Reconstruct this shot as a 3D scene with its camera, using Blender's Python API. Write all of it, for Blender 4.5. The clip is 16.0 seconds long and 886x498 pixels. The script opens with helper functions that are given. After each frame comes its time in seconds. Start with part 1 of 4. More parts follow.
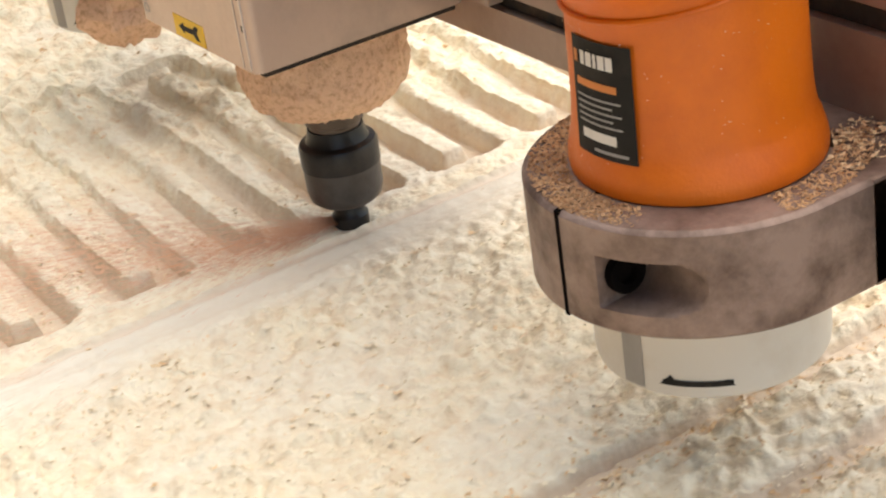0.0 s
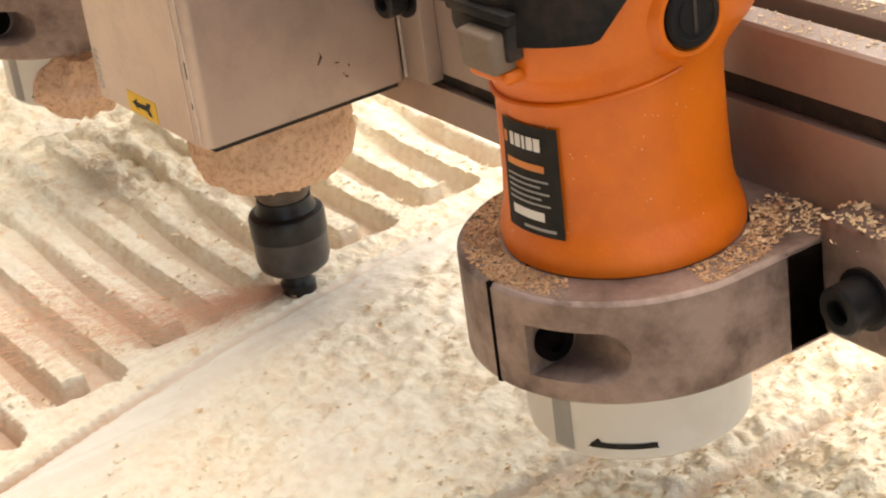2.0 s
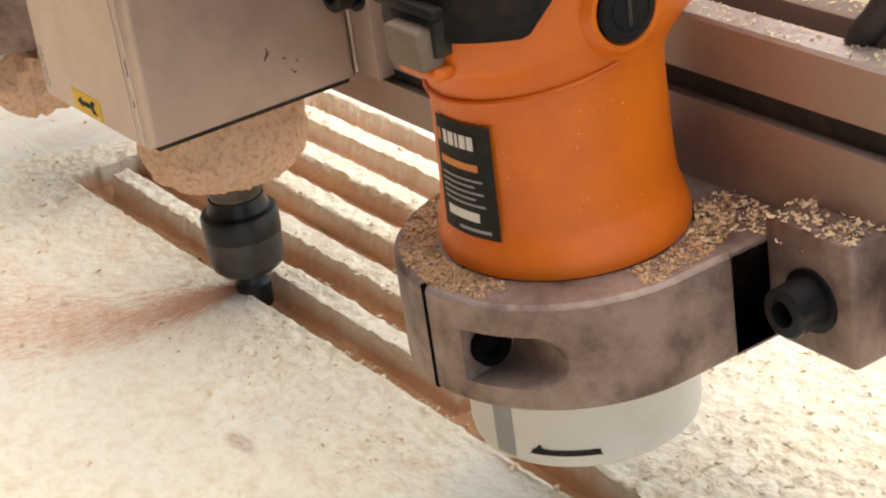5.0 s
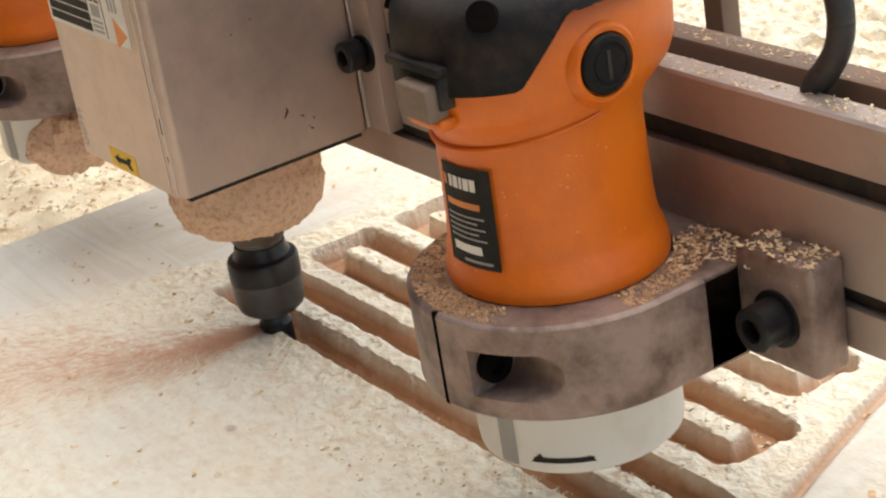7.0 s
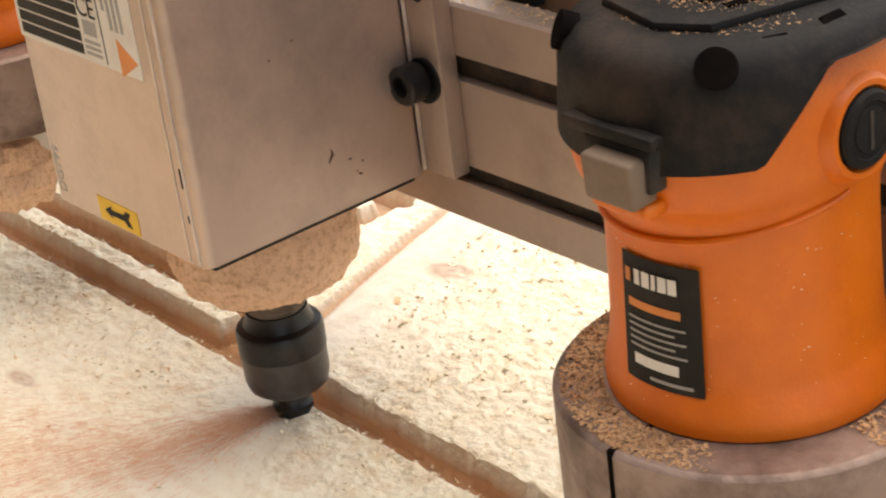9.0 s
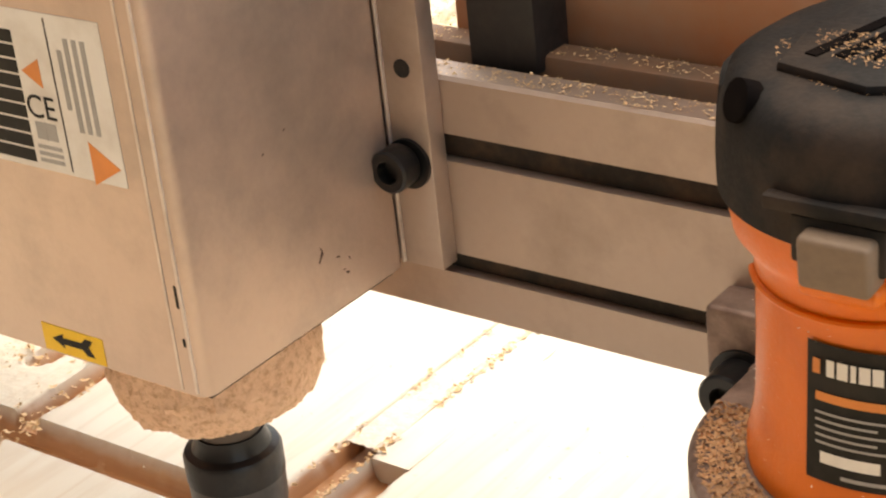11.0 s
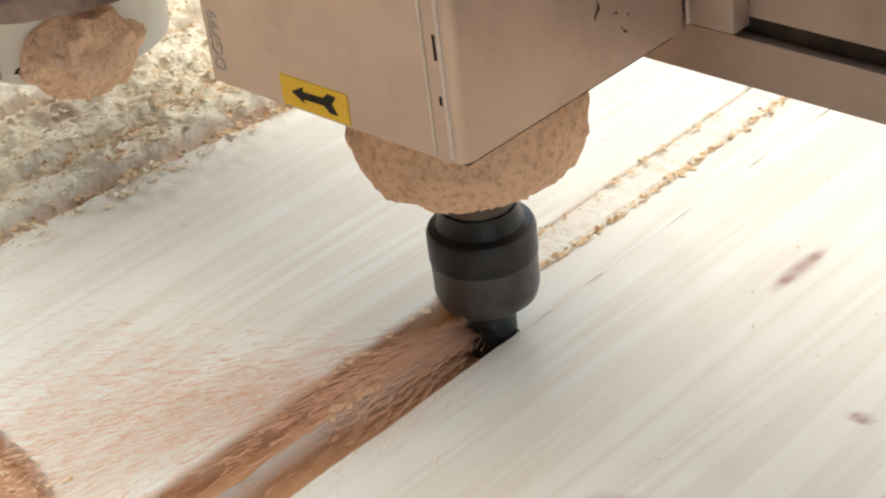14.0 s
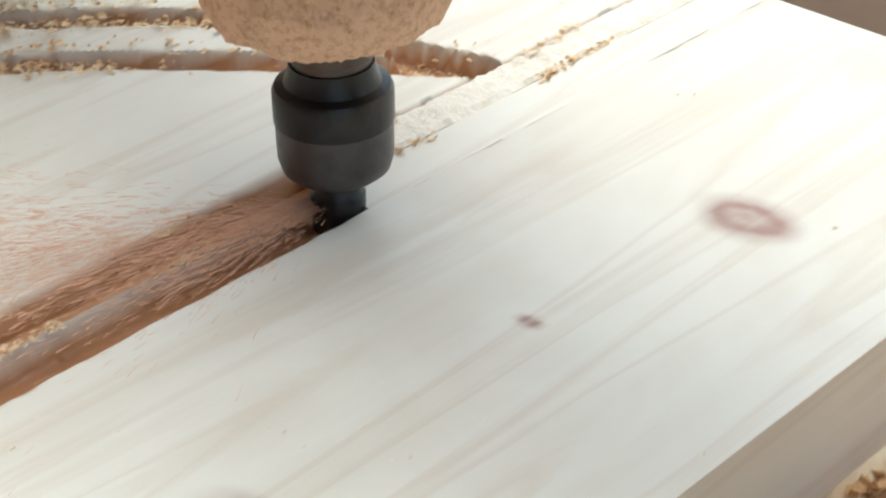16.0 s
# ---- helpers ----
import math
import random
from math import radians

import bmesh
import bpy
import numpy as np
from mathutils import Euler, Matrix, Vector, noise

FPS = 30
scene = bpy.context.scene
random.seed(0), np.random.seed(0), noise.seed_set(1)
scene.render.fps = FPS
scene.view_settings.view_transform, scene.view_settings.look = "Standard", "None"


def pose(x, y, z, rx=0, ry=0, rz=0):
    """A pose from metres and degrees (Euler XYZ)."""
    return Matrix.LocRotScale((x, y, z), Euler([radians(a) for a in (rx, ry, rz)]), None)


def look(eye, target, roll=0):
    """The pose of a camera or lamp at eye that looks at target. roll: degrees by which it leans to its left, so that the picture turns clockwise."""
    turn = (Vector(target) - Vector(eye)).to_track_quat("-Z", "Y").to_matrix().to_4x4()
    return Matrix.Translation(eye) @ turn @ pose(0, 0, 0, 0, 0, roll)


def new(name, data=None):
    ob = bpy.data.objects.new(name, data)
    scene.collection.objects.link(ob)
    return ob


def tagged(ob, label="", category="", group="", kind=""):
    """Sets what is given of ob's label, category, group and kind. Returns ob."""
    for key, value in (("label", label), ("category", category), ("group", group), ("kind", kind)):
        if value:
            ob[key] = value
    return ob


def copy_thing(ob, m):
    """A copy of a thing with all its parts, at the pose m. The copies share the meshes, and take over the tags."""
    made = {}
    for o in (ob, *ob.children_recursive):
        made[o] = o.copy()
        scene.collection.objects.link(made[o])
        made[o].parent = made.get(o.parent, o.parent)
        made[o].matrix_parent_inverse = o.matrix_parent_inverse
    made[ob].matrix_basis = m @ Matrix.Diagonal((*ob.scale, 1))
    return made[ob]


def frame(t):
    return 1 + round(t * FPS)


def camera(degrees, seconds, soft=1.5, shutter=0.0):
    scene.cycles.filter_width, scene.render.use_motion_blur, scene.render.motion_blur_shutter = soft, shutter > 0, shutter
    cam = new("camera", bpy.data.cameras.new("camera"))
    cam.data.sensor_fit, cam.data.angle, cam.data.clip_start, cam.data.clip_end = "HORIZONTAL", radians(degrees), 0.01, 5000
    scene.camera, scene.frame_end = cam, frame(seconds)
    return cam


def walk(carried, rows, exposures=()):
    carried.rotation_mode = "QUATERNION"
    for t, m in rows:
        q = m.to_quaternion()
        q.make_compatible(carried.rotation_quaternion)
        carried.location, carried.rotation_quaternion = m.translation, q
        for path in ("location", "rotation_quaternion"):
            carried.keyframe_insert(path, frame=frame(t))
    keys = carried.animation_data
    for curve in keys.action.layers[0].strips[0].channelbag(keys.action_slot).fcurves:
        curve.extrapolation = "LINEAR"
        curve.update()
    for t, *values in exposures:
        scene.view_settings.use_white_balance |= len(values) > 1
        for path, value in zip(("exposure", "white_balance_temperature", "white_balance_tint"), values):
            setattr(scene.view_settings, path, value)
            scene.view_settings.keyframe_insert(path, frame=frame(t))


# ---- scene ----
U = 0.001077  # metres per unit of the plan; the plan's origin is the tool tip's place on the panel at 0.5 s


def at(x, y, z):
    return Vector((x * U, y * U, z * U))


cam = camera(26.40, 16.0, soft=2.1, shutter=0.18)
PATH = [
    (0, (0.5569, -0.2076, 0.3023), (0.1824, 0.0068, 0.0815), -8.62),
    (0.5, (0.5476, -0.3303, 0.2979), (0.1895, -0.0856, 0.0816), -6.84),
    (1, (0.5736, -0.3718, 0.3036), (0.2051, -0.1421, 0.0884), -6.66),
    (1.5, (0.5795, -0.4364, 0.3107), (0.2024, -0.2243, 0.0922), -8.42),
    (2, (0.6023, -0.5141, 0.3158), (0.2290, -0.2859, 0.1073), -7.94),
    (2.5, (0.5878, -0.5694, 0.3084), (0.2114, -0.3474, 0.0987), -6.75),
    (3, (0.5998, -0.6044, 0.2994), (0.2173, -0.3997, 0.0834), -5.18),
    (3.25, (0.6148, -0.6402, 0.3002), (0.2329, -0.4339, 0.0845), -5.43),
    (3.5, (0.6322, -0.6758, 0.3012), (0.2511, -0.4674, 0.0861), -5.77),
    (3.75, (0.6497, -0.7089, 0.3024), (0.2696, -0.4979, 0.0881), -6.19),
    (4, (0.6390, -0.7202, 0.3037), (0.2600, -0.5064, 0.0902), -6.65),
    (4.5, (0.5880, -0.7290, 0.3065), (0.2115, -0.5094, 0.0947), -7.62),
    (5, (0.5305, -0.7360, 0.3090), (0.1562, -0.5110, 0.0988), -8.50),
    (5.5, (0.4686, -0.7392, 0.3107), (0.0959, -0.5106, 0.1016), -9.10),
    (6, (0.4558, -0.7487, 0.3171), (0.0852, -0.5109, 0.1147), -8.49),
    (6.25, (0.4387, -0.7626, 0.3225), (0.0631, -0.5288, 0.1247), -8.62),
    (6.5, (0.4626, -0.7765, 0.3278), (0.0820, -0.5469, 0.1347), -8.76),
    (7, (0.4752, -0.7706, 0.3291), (0.0961, -0.5414, 0.1326), -9.55),
    (7.5, (0.4979, -0.7573, 0.3196), (0.1327, -0.5126, 0.1157), -10.00),
    (8, (0.5503, -0.7448, 0.3171), (0.1943, -0.4897, 0.1094), -9.11),
    (8.5, (0.5782, -0.7411, 0.3139), (0.2280, -0.4839, 0.0993), -9.14),
    (9, (0.6057, -0.7606, 0.3168), (0.2583, -0.4986, 0.1032), -7.60),
    (9.5, (0.6615, -0.7689, 0.3166), (0.3260, -0.4918, 0.1031), -7.36),
    (10, (0.7092, -0.7805, 0.3161), (0.3923, -0.4822, 0.1030), -7.01),
    (10.5, (0.7534, -0.7923, 0.3157), (0.4587, -0.4718, 0.1029), -6.63),
    (11, (0.7946, -0.8011, 0.3153), (0.5213, -0.4620, 0.1027), -6.28),
    (11.25, (0.7949, -0.7887, 0.3151), (0.5303, -0.4427, 0.1027), -6.14),
    (11.5, (0.7858, -0.7595, 0.3150), (0.5276, -0.4085, 0.1027), -6.04),
    (12, (0.7748, -0.7335, 0.2996), (0.5313, -0.3730, 0.0859), -7.10),
    (12.5, (0.7537, -0.6316, 0.2817), (0.5091, -0.2824, 0.0513), -8.23),
    (13, (0.7397, -0.5223, 0.2705), (0.4899, -0.1897, 0.0220), -7.44),
    (13.5, (0.7291, -0.4392, 0.2808), (0.4595, -0.1246, 0.0294), -6.05),
    (14, (0.7631, -0.3492, 0.2818), (0.4611, -0.0653, 0.0307), -7.40),
    (14.5, (0.7769, -0.2998, 0.2859), (0.4722, -0.0161, 0.0377), -6.40),
    (15, (0.7192, -0.2103, 0.2646), (0.4411, 0.0925, 0.0080), -4.28),
    (15.5, (0.7505, -0.1400, 0.2499), (0.4952, 0.1777, -0.0123), 1.26),
    (16, (0.7565, -0.0096, 0.2353), (0.4699, 0.2832, -0.0237), -0.95),
]
TRAVEL = [
    (0, -0.0011, 0.0754),
    (0.5, 0.0005, 0.0000),
    (1, 0.0025, -0.0759),
    (1.5, 0.0097, -0.1508),
    (2, 0.0218, -0.2251),
    (2.5, 0.0385, -0.2983),
    (3, 0.0600, -0.3705),
    (3.25, 0.0721, -0.4040),
    (3.5, 0.0853, -0.4364),
    (3.75, 0.0980, -0.4657),
    (4, 0.0819, -0.4728),
    (4.5, 0.0194, -0.4728),
    (5, -0.0485, -0.4717),
    (5.5, -0.1174, -0.4696),
    (6, -0.1939, -0.4696),
    (6.25, -0.2251, -0.4707),
    (6.5, -0.2154, -0.4717),
    (7, -0.1540, -0.4739),
    (7.5, -0.0797, -0.4761),
    (8, -0.0054, -0.4771),
    (8.5, 0.0679, -0.4782),
    (9, 0.1400, -0.4793),
    (9.5, 0.2176, -0.4804),
    (10, 0.2973, -0.4814),
    (10.5, 0.3770, -0.4814),
    (11, 0.4502, -0.4797),
    (11.25, 0.4631, -0.4631),
    (11.5, 0.4631, -0.4308),
    (12, 0.4631, -0.3554),
    (12.5, 0.4631, -0.2789),
    (13, 0.4631, -0.2036),
    (13.5, 0.4631, -0.1282),
    (14, 0.4631, -0.0528),
    (14.5, 0.4631, 0.0237),
    (15, 0.4631, 0.0991),
    (15.5, 0.4631, 0.1745),
    (16, 0.4631, 0.2542),
]
walk(cam, [(t, look(eye, target, roll)) for t, eye, target, roll in PATH], [(0, 0.86, 7800, 9), (1.5, 0.92, 8400, 11), (3, 1.1, 7400, 7), (5.5, 0.85, 7300, 8), (6, 0.76, 7200, 7), (6.5, 0.62, 7200, 7), (7.5, 0.84, 7300, 8), (8, 0.88, 7900, 11), (8.5, 0.94, 8400, 12), (9, 0.95, 8200, 11), (11.5, 1.26, 8900, 11), (12, 0.82, 8100, 4), (12.5, 0.62, 7900, -2), (13, 0.44, 7800, -2), (13.5, 0.7, 7800, -1), (14, 0.75, 7400, 4), (15, 0.66, 7200, 4), (15.5, 0.5, 7000, 2), (16, 0.74, 6900, 1)])

# ---------------------------------------------------------------- light
world = bpy.data.worlds.new("world")
scene.world = world
world.use_nodes = True
wn = world.node_tree
sky = wn.nodes.new("ShaderNodeTexSky")
sky.sky_type = "NISHITA"
sky.sun_disc = False
sky.sun_elevation = radians(70)
sky.sun_rotation = radians(-6)
wn.nodes["Background"].inputs["Strength"].default_value = 0.15
wn.links.new(sky.outputs["Color"], wn.nodes["Background"].inputs["Color"])

sun_data = bpy.data.lights.new("sun", "SUN")
sun_data.energy = 2.1
sun_data.angle = radians(95)
sun_data.color = (1.0, 0.96, 0.88)
sun = new("sun", sun_data)
sun.matrix_world = look((-0.08, 0.75, 2.2), (0, 0, 0))


# ---------------------------------------------------------------- materials
def material(name, base, rough=0.6, metal=0.0, spots=None, scale=40.0, bump=0.0, bump_scale=300.0, amount=0.5, coat=0.0):
    """A surface of a base colour that goes over into a second one in patches, with fine grain and relief."""
    m = bpy.data.materials.new(name)
    m.use_nodes = True
    n, l = m.node_tree.nodes, m.node_tree.links
    b = n["Principled BSDF"]
    b.inputs["Metallic"].default_value = metal
    b.inputs["Coat Weight"].default_value = coat
    tc = n.new("ShaderNodeTexCoord")
    big = n.new("ShaderNodeTexNoise")
    big.inputs["Scale"].default_value = scale
    big.inputs["Detail"].default_value = 7.0
    big.inputs["Roughness"].default_value = 0.65
    l.new(tc.outputs["Object"], big.inputs["Vector"])
    ramp = n.new("ShaderNodeValToRGB")
    ramp.color_ramp.elements[0].position = 0.62 - 0.35 * amount
    ramp.color_ramp.elements[1].position = 0.80 - 0.20 * amount
    ramp.color_ramp.elements[0].color = (*base, 1)
    ramp.color_ramp.elements[1].color = (*(spots or [c * 0.8 for c in base]), 1)
    l.new(big.outputs["Fac"], ramp.inputs["Fac"])
    l.new(ramp.outputs["Color"], b.inputs["Base Color"])
    fine = n.new("ShaderNodeTexNoise")
    fine.inputs["Scale"].default_value = bump_scale
    fine.inputs["Detail"].default_value = 4.0
    l.new(tc.outputs["Object"], fine.inputs["Vector"])
    mp = n.new("ShaderNodeMapRange")
    mp.inputs["To Min"].default_value = max(rough - 0.12, 0.05)
    mp.inputs["To Max"].default_value = min(rough + 0.15, 1.0)
    l.new(fine.outputs["Fac"], mp.inputs["Value"])
    l.new(mp.outputs["Result"], b.inputs["Roughness"])
    if bump:
        bp = n.new("ShaderNodeBump")
        bp.inputs["Strength"].default_value = bump
        bp.inputs["Distance"].default_value = 0.0008
        l.new(fine.outputs["Fac"], bp.inputs["Height"])
        l.new(bp.outputs["Normal"], b.inputs["Normal"])
    return m


def panel_material(name="pine_panel", across=False):
    """Pale softwood with grain along y or across it, knots and resin lines, under a coat of sawdust where the mesh says so."""
    m = bpy.data.materials.new(name)
    m.use_nodes = True
    n, l = m.node_tree.nodes, m.node_tree.links
    b = n["Principled BSDF"]
    tc = n.new("ShaderNodeTexCoord")

    def noise_at(scale, sx, sy, sz, detail=5.0, warp=0.0):
        mp = n.new("ShaderNodeMapping")
        mp.inputs["Scale"].default_value = (sy, sx, sz) if across else (sx, sy, sz)
        l.new(tc.outputs["Object"], mp.inputs["Vector"])
        t = n.new("ShaderNodeTexNoise")
        t.inputs["Scale"].default_value = scale
        t.inputs["Detail"].default_value = detail
        t.inputs["Distortion"].default_value = warp
        l.new(mp.outputs["Vector"], t.inputs["Vector"])
        return t.outputs["Fac"]

    def ramp(fac, *stops):
        r = n.new("ShaderNodeValToRGB")
        e = r.color_ramp.elements
        while len(e) < len(stops):
            e.new(0.5)
        for k, (p, c) in zip(e, stops):
            k.position, k.color = p, (*c, 1)
        l.new(fac, r.inputs["Fac"])
        return r.outputs["Color"]

    def mix(fac, a, c):
        x = n.new("ShaderNodeMix")
        x.data_type = "RGBA"
        if hasattr(fac, "links"):
            l.new(fac, x.inputs["Factor"])
        else:
            x.inputs["Factor"].default_value = fac
        for v, s in ((a, x.inputs["A"]), (c, x.inputs["B"])):
            if hasattr(v, "links"):
                l.new(v, s)
            else:
                s.default_value = (*v, 1)
        return x.outputs["Result"]

    grain = noise_at(120.0, 1.0, 0.035, 1.0, 4.0, 0.4)
    rings = noise_at(58.0, 1.0, 0.05, 1.0, 4.0, 0.6)
    tone = noise_at(9.0, 1.0, 0.35, 1.0, 2.0)
    wood = mix(0.5, ramp(grain, (0.36, (0.66, 0.55, 0.41)), (0.58, (0.82, 0.78, 0.69))), ramp(rings, (0.38, (0.70, 0.60, 0.47)), (0.58, (0.84, 0.80, 0.72))))
    wood = mix(0.5, wood, ramp(tone, (0.32, (0.73, 0.61, 0.47)), (0.66, (0.75, 0.775, 0.74))))
    wood = mix(0.5, wood, (0.70, 0.665, 0.59))
    haze = noise_at(16.0, 1.0, 0.7, 1.0, 6.0, 1.2)
    hz = n.new("ShaderNodeMapRange")
    hz.inputs["From Min"].default_value, hz.inputs["From Max"].default_value = 0.42, 0.68
    hz.inputs["To Min"].default_value, hz.inputs["To Max"].default_value = 0.0, 0.6
    l.new(haze, hz.inputs["Value"])
    wood = mix(hz.outputs["Result"], wood, (0.82, 0.80, 0.72))
    veins = noise_at(52.0, 1.0, 0.05, 1.0, 7.0, 1.3)
    wood = mix(ramp(veins, (0.44, (0, 0, 0)), (0.5, (0.30, 0.30, 0.30)), (0.58, (0, 0, 0))), wood, (0.58, 0.45, 0.33))
    knot = n.new("ShaderNodeAttribute")
    knot.attribute_name = "knot"
    wood = mix(knot.outputs["Fac"], wood, (0.27, 0.085, 0.045))
    # brown of the routed slots: bare wood with the slots' shade coloured in
    cut_shade = n.new("ShaderNodeAttribute")
    cut_shade.attribute_name = "cut_shade"
    wood = mix(cut_shade.outputs["Fac"], wood, ramp(noise_at(60.0, 0.3, 0.3, 3.0, 4.0), (0.3, (0.37, 0.17, 0.08)), (0.7, (0.58, 0.32, 0.17))))
    dust = n.new("ShaderNodeAttribute")
    dust.attribute_name = "dust"
    speck = noise_at(260.0, 1, 1, 1, 3.0)
    clump = noise_at(110.0, 1, 1, 1, 4.0)
    powder = mix(0.5, ramp(speck, (0.3, (0.76, 0.60, 0.41)), (0.55, (0.87, 0.79, 0.62))), ramp(clump, (0.33, (0.74, 0.55, 0.35)), (0.52, (0.87, 0.79, 0.62))))
    l.new(mix(dust.outputs["Fac"], wood, powder), b.inputs["Base Color"])
    b.inputs["Roughness"].default_value = 0.62
    rg = n.new("ShaderNodeMapRange")
    rg.inputs["To Min"].default_value, rg.inputs["To Max"].default_value = 0.32, 0.95
    l.new(dust.outputs["Fac"], rg.inputs["Value"])
    l.new(rg.outputs["Result"], b.inputs["Roughness"])
    ht = n.new("ShaderNodeMath")
    ht.operation = "MULTIPLY"
    l.new(speck, ht.inputs[0])
    l.new(dust.outputs["Fac"], ht.inputs[1])
    h2 = n.new("ShaderNodeMath")
    h2.operation = "MULTIPLY_ADD"
    l.new(grain, h2.inputs[0])
    h2.inputs[1].default_value = 0.12
    l.new(ht.outputs[0], h2.inputs[2])
    bp = n.new("ShaderNodeBump")
    bp.inputs["Strength"].default_value = 0.8
    bp.inputs["Distance"].default_value = 0.0032
    l.new(h2.outputs[0], bp.inputs["Height"])
    l.new(bp.outputs["Normal"], b.inputs["Normal"])
    return m


STEEL = material("brushed_steel_housing", (0.53, 0.405, 0.335), 0.42, 0.6, (0.34, 0.27, 0.23), 16, 0.12, 500, 0.5)
ALU = material("anodised_aluminium", (0.45, 0.36, 0.31), 0.45, 0.6, (0.33, 0.255, 0.215), 20, 0.15, 400, 0.42)
# near-black for recesses and the underside, standing in for shade; brown patches are dust
SHADE_BLACK = material("dusty_shade_black", (0.018, 0.015, 0.013), 0.85, 0.0, (0.075, 0.046, 0.03), 60, 0.3, 300, 0.5)
CAST = material("stained_cast_aluminium", (0.315, 0.225, 0.19), 0.5, 0.45, (0.11, 0.068, 0.052), 52, 0.7, 260, 0.6)
ORANGE = material("orange_plastic", (0.74, 0.155, 0.006), 0.42, 0.0, (0.55, 0.10, 0.008), 16, 0.16, 900, 0.5)
BLACK = material("dusty_black_plastic", (0.010, 0.009, 0.009), 0.62, 0.0, (0.045, 0.029, 0.021), 38, 0.14, 900, 0.34)
BLACK.node_tree.nodes["Principled BSDF"].inputs["Specular IOR Level"].default_value = 0.18
RUBBER = material("black_rubber", (0.018, 0.017, 0.018), 0.6, 0.0, (0.05, 0.04, 0.035), 30, 0.2, 300, 0.4)
# gloss-free black that stands in for the shade inside holes and slits
HOLE_SHADE = material("black_hole_shade", (0.006, 0.005, 0.005), 0.95, 0.0, (0.012, 0.009, 0.008), 60)
HOLE_SHADE.node_tree.nodes["Principled BSDF"].inputs["Specular IOR Level"].default_value = 0.0
NUTS = material("blackened_steel", (0.028, 0.028, 0.030), 0.34, 0.7, (0.06, 0.05, 0.045), 40, 0.1, 500, 0.4)
NUTL = material("grey_spinning_steel", (0.085, 0.08, 0.08), 0.4, 0.6, (0.05, 0.045, 0.045), 60, 0.05, 500, 0.5)
SHAFT = material("steel_shaft", (0.11, 0.09, 0.08), 0.35, 0.9, (0.12, 0.09, 0.07), 40, 0.1, 500, 0.5)
WHITE = material("white_enamel_collar", (0.68, 0.645, 0.59), 0.4, 0.0, (0.60, 0.54, 0.47), 30, 0.05, 400, 0.4)
GREYBTN = material("grey_plastic_button", (0.19, 0.13, 0.09), 0.6, 0.0, (0.12, 0.08, 0.055), 60, 0.1, 600, 0.5)
YELLOW = material("yellow_sticker", (0.80, 0.48, 0.015), 0.5, 0.0, (0.66, 0.36, 0.02), 90, 0.0, 300, 0.4)
WORN = material("worn_bright_metal", (0.66, 0.57, 0.51), 0.5, 0.3, (0.46, 0.38, 0.33), 60)
INK = material("black_print", (0.02, 0.018, 0.016), 0.6, 0.0, (0.035, 0.03, 0.025), 90)
SCUFF = material("brown_paint_scuff", (0.085, 0.05, 0.036), 0.6, 0.1, (0.15, 0.10, 0.075), 300)
INK.node_tree.nodes["Principled BSDF"].inputs["Specular IOR Level"].default_value = 0.15
PAPER = material("white_label_paper", (0.74, 0.70, 0.65), 0.6, 0.0, (0.62, 0.56, 0.50), 60)
PRINT = material("grey_print", (0.35, 0.33, 0.31), 0.6)
SIGNAL = material("orange_print", (0.75, 0.24, 0.05), 0.5)
DUST = material("caked_sawdust", (0.82, 0.54, 0.37), 0.95, 0.0, (0.52, 0.28, 0.155), 430, 1.0, 900, 0.42)
GRIT = material("tan_wood_grit", (0.62, 0.38, 0.21), 0.9, 0.0, (0.34, 0.18, 0.09), 90, 0.3, 500, 0.5)
SAW = material("pale_sawdust_grains", (0.87, 0.78, 0.61), 0.95, 0.0, (0.76, 0.57, 0.38), 40, 0.3, 500, 0.5)
SPRAY = material("flying_wood_dust", (0.70, 0.40, 0.26), 0.9, 0.0, (0.60, 0.30, 0.18), 60)
POWDER = material("settled_white_powder", (0.80, 0.755, 0.67), 0.95, 0.0, (0.70, 0.62, 0.51), 120, 0.6, 600, 0.4)
CURL = material("tan_curled_shavings", (0.72, 0.47, 0.26), 0.85, 0.0, (0.58, 0.33, 0.16), 60, 0.2, 500, 0.55)
CHIP = material("wood_shavings", (0.80, 0.60, 0.38), 0.85, 0.0, (0.68, 0.45, 0.25), 60, 0.2, 500, 0.55)
BROWN = material("rusty_painted_steel", (0.20, 0.135, 0.10), 0.65, 0.3, (0.30, 0.13, 0.055), 12, 0.3, 200, 0.55)
RUST = material("rust_stained_plate", (0.38, 0.25, 0.18), 0.6, 0.2, (0.46, 0.18, 0.07), 14, 0.3, 200, 0.6)
TABLE = material("sawdust_covered_bed", (0.84, 0.73, 0.54), 0.95, 0.0, (0.68, 0.49, 0.30), 26, 1.0, 240, 0.55)
WALL = material("brown_bounce", (0.34, 0.24, 0.18), 0.9, 0.0, (0.26, 0.18, 0.13), 2, 0.3, 40)
CEIL = material("grey_sky_blocker", (0.32, 0.27, 0.23), 0.9, 0.0, (0.22, 0.18, 0.15), 2, 0.3, 40)
PINE = panel_material()
RAIL = panel_material("pine_rail", True)


# ---------------------------------------------------------------- builders
def part(name, bm, mat, parent=None, label="", smooth=True):
    """One mesh object from a bmesh in plan units, under a thing or a part."""
    me = bpy.data.meshes.new(name)
    bm.to_mesh(me)
    bm.free()
    me.transform(Matrix.Scale(U, 4))
    me.materials.append(mat)
    if smooth:
        for p in me.polygons:
            p.use_smooth = True
        me.set_sharp_from_angle(angle=radians(35))
    ob = new(name, me)
    ob.parent = parent
    if label:
        tagged(ob, label)
    return ob


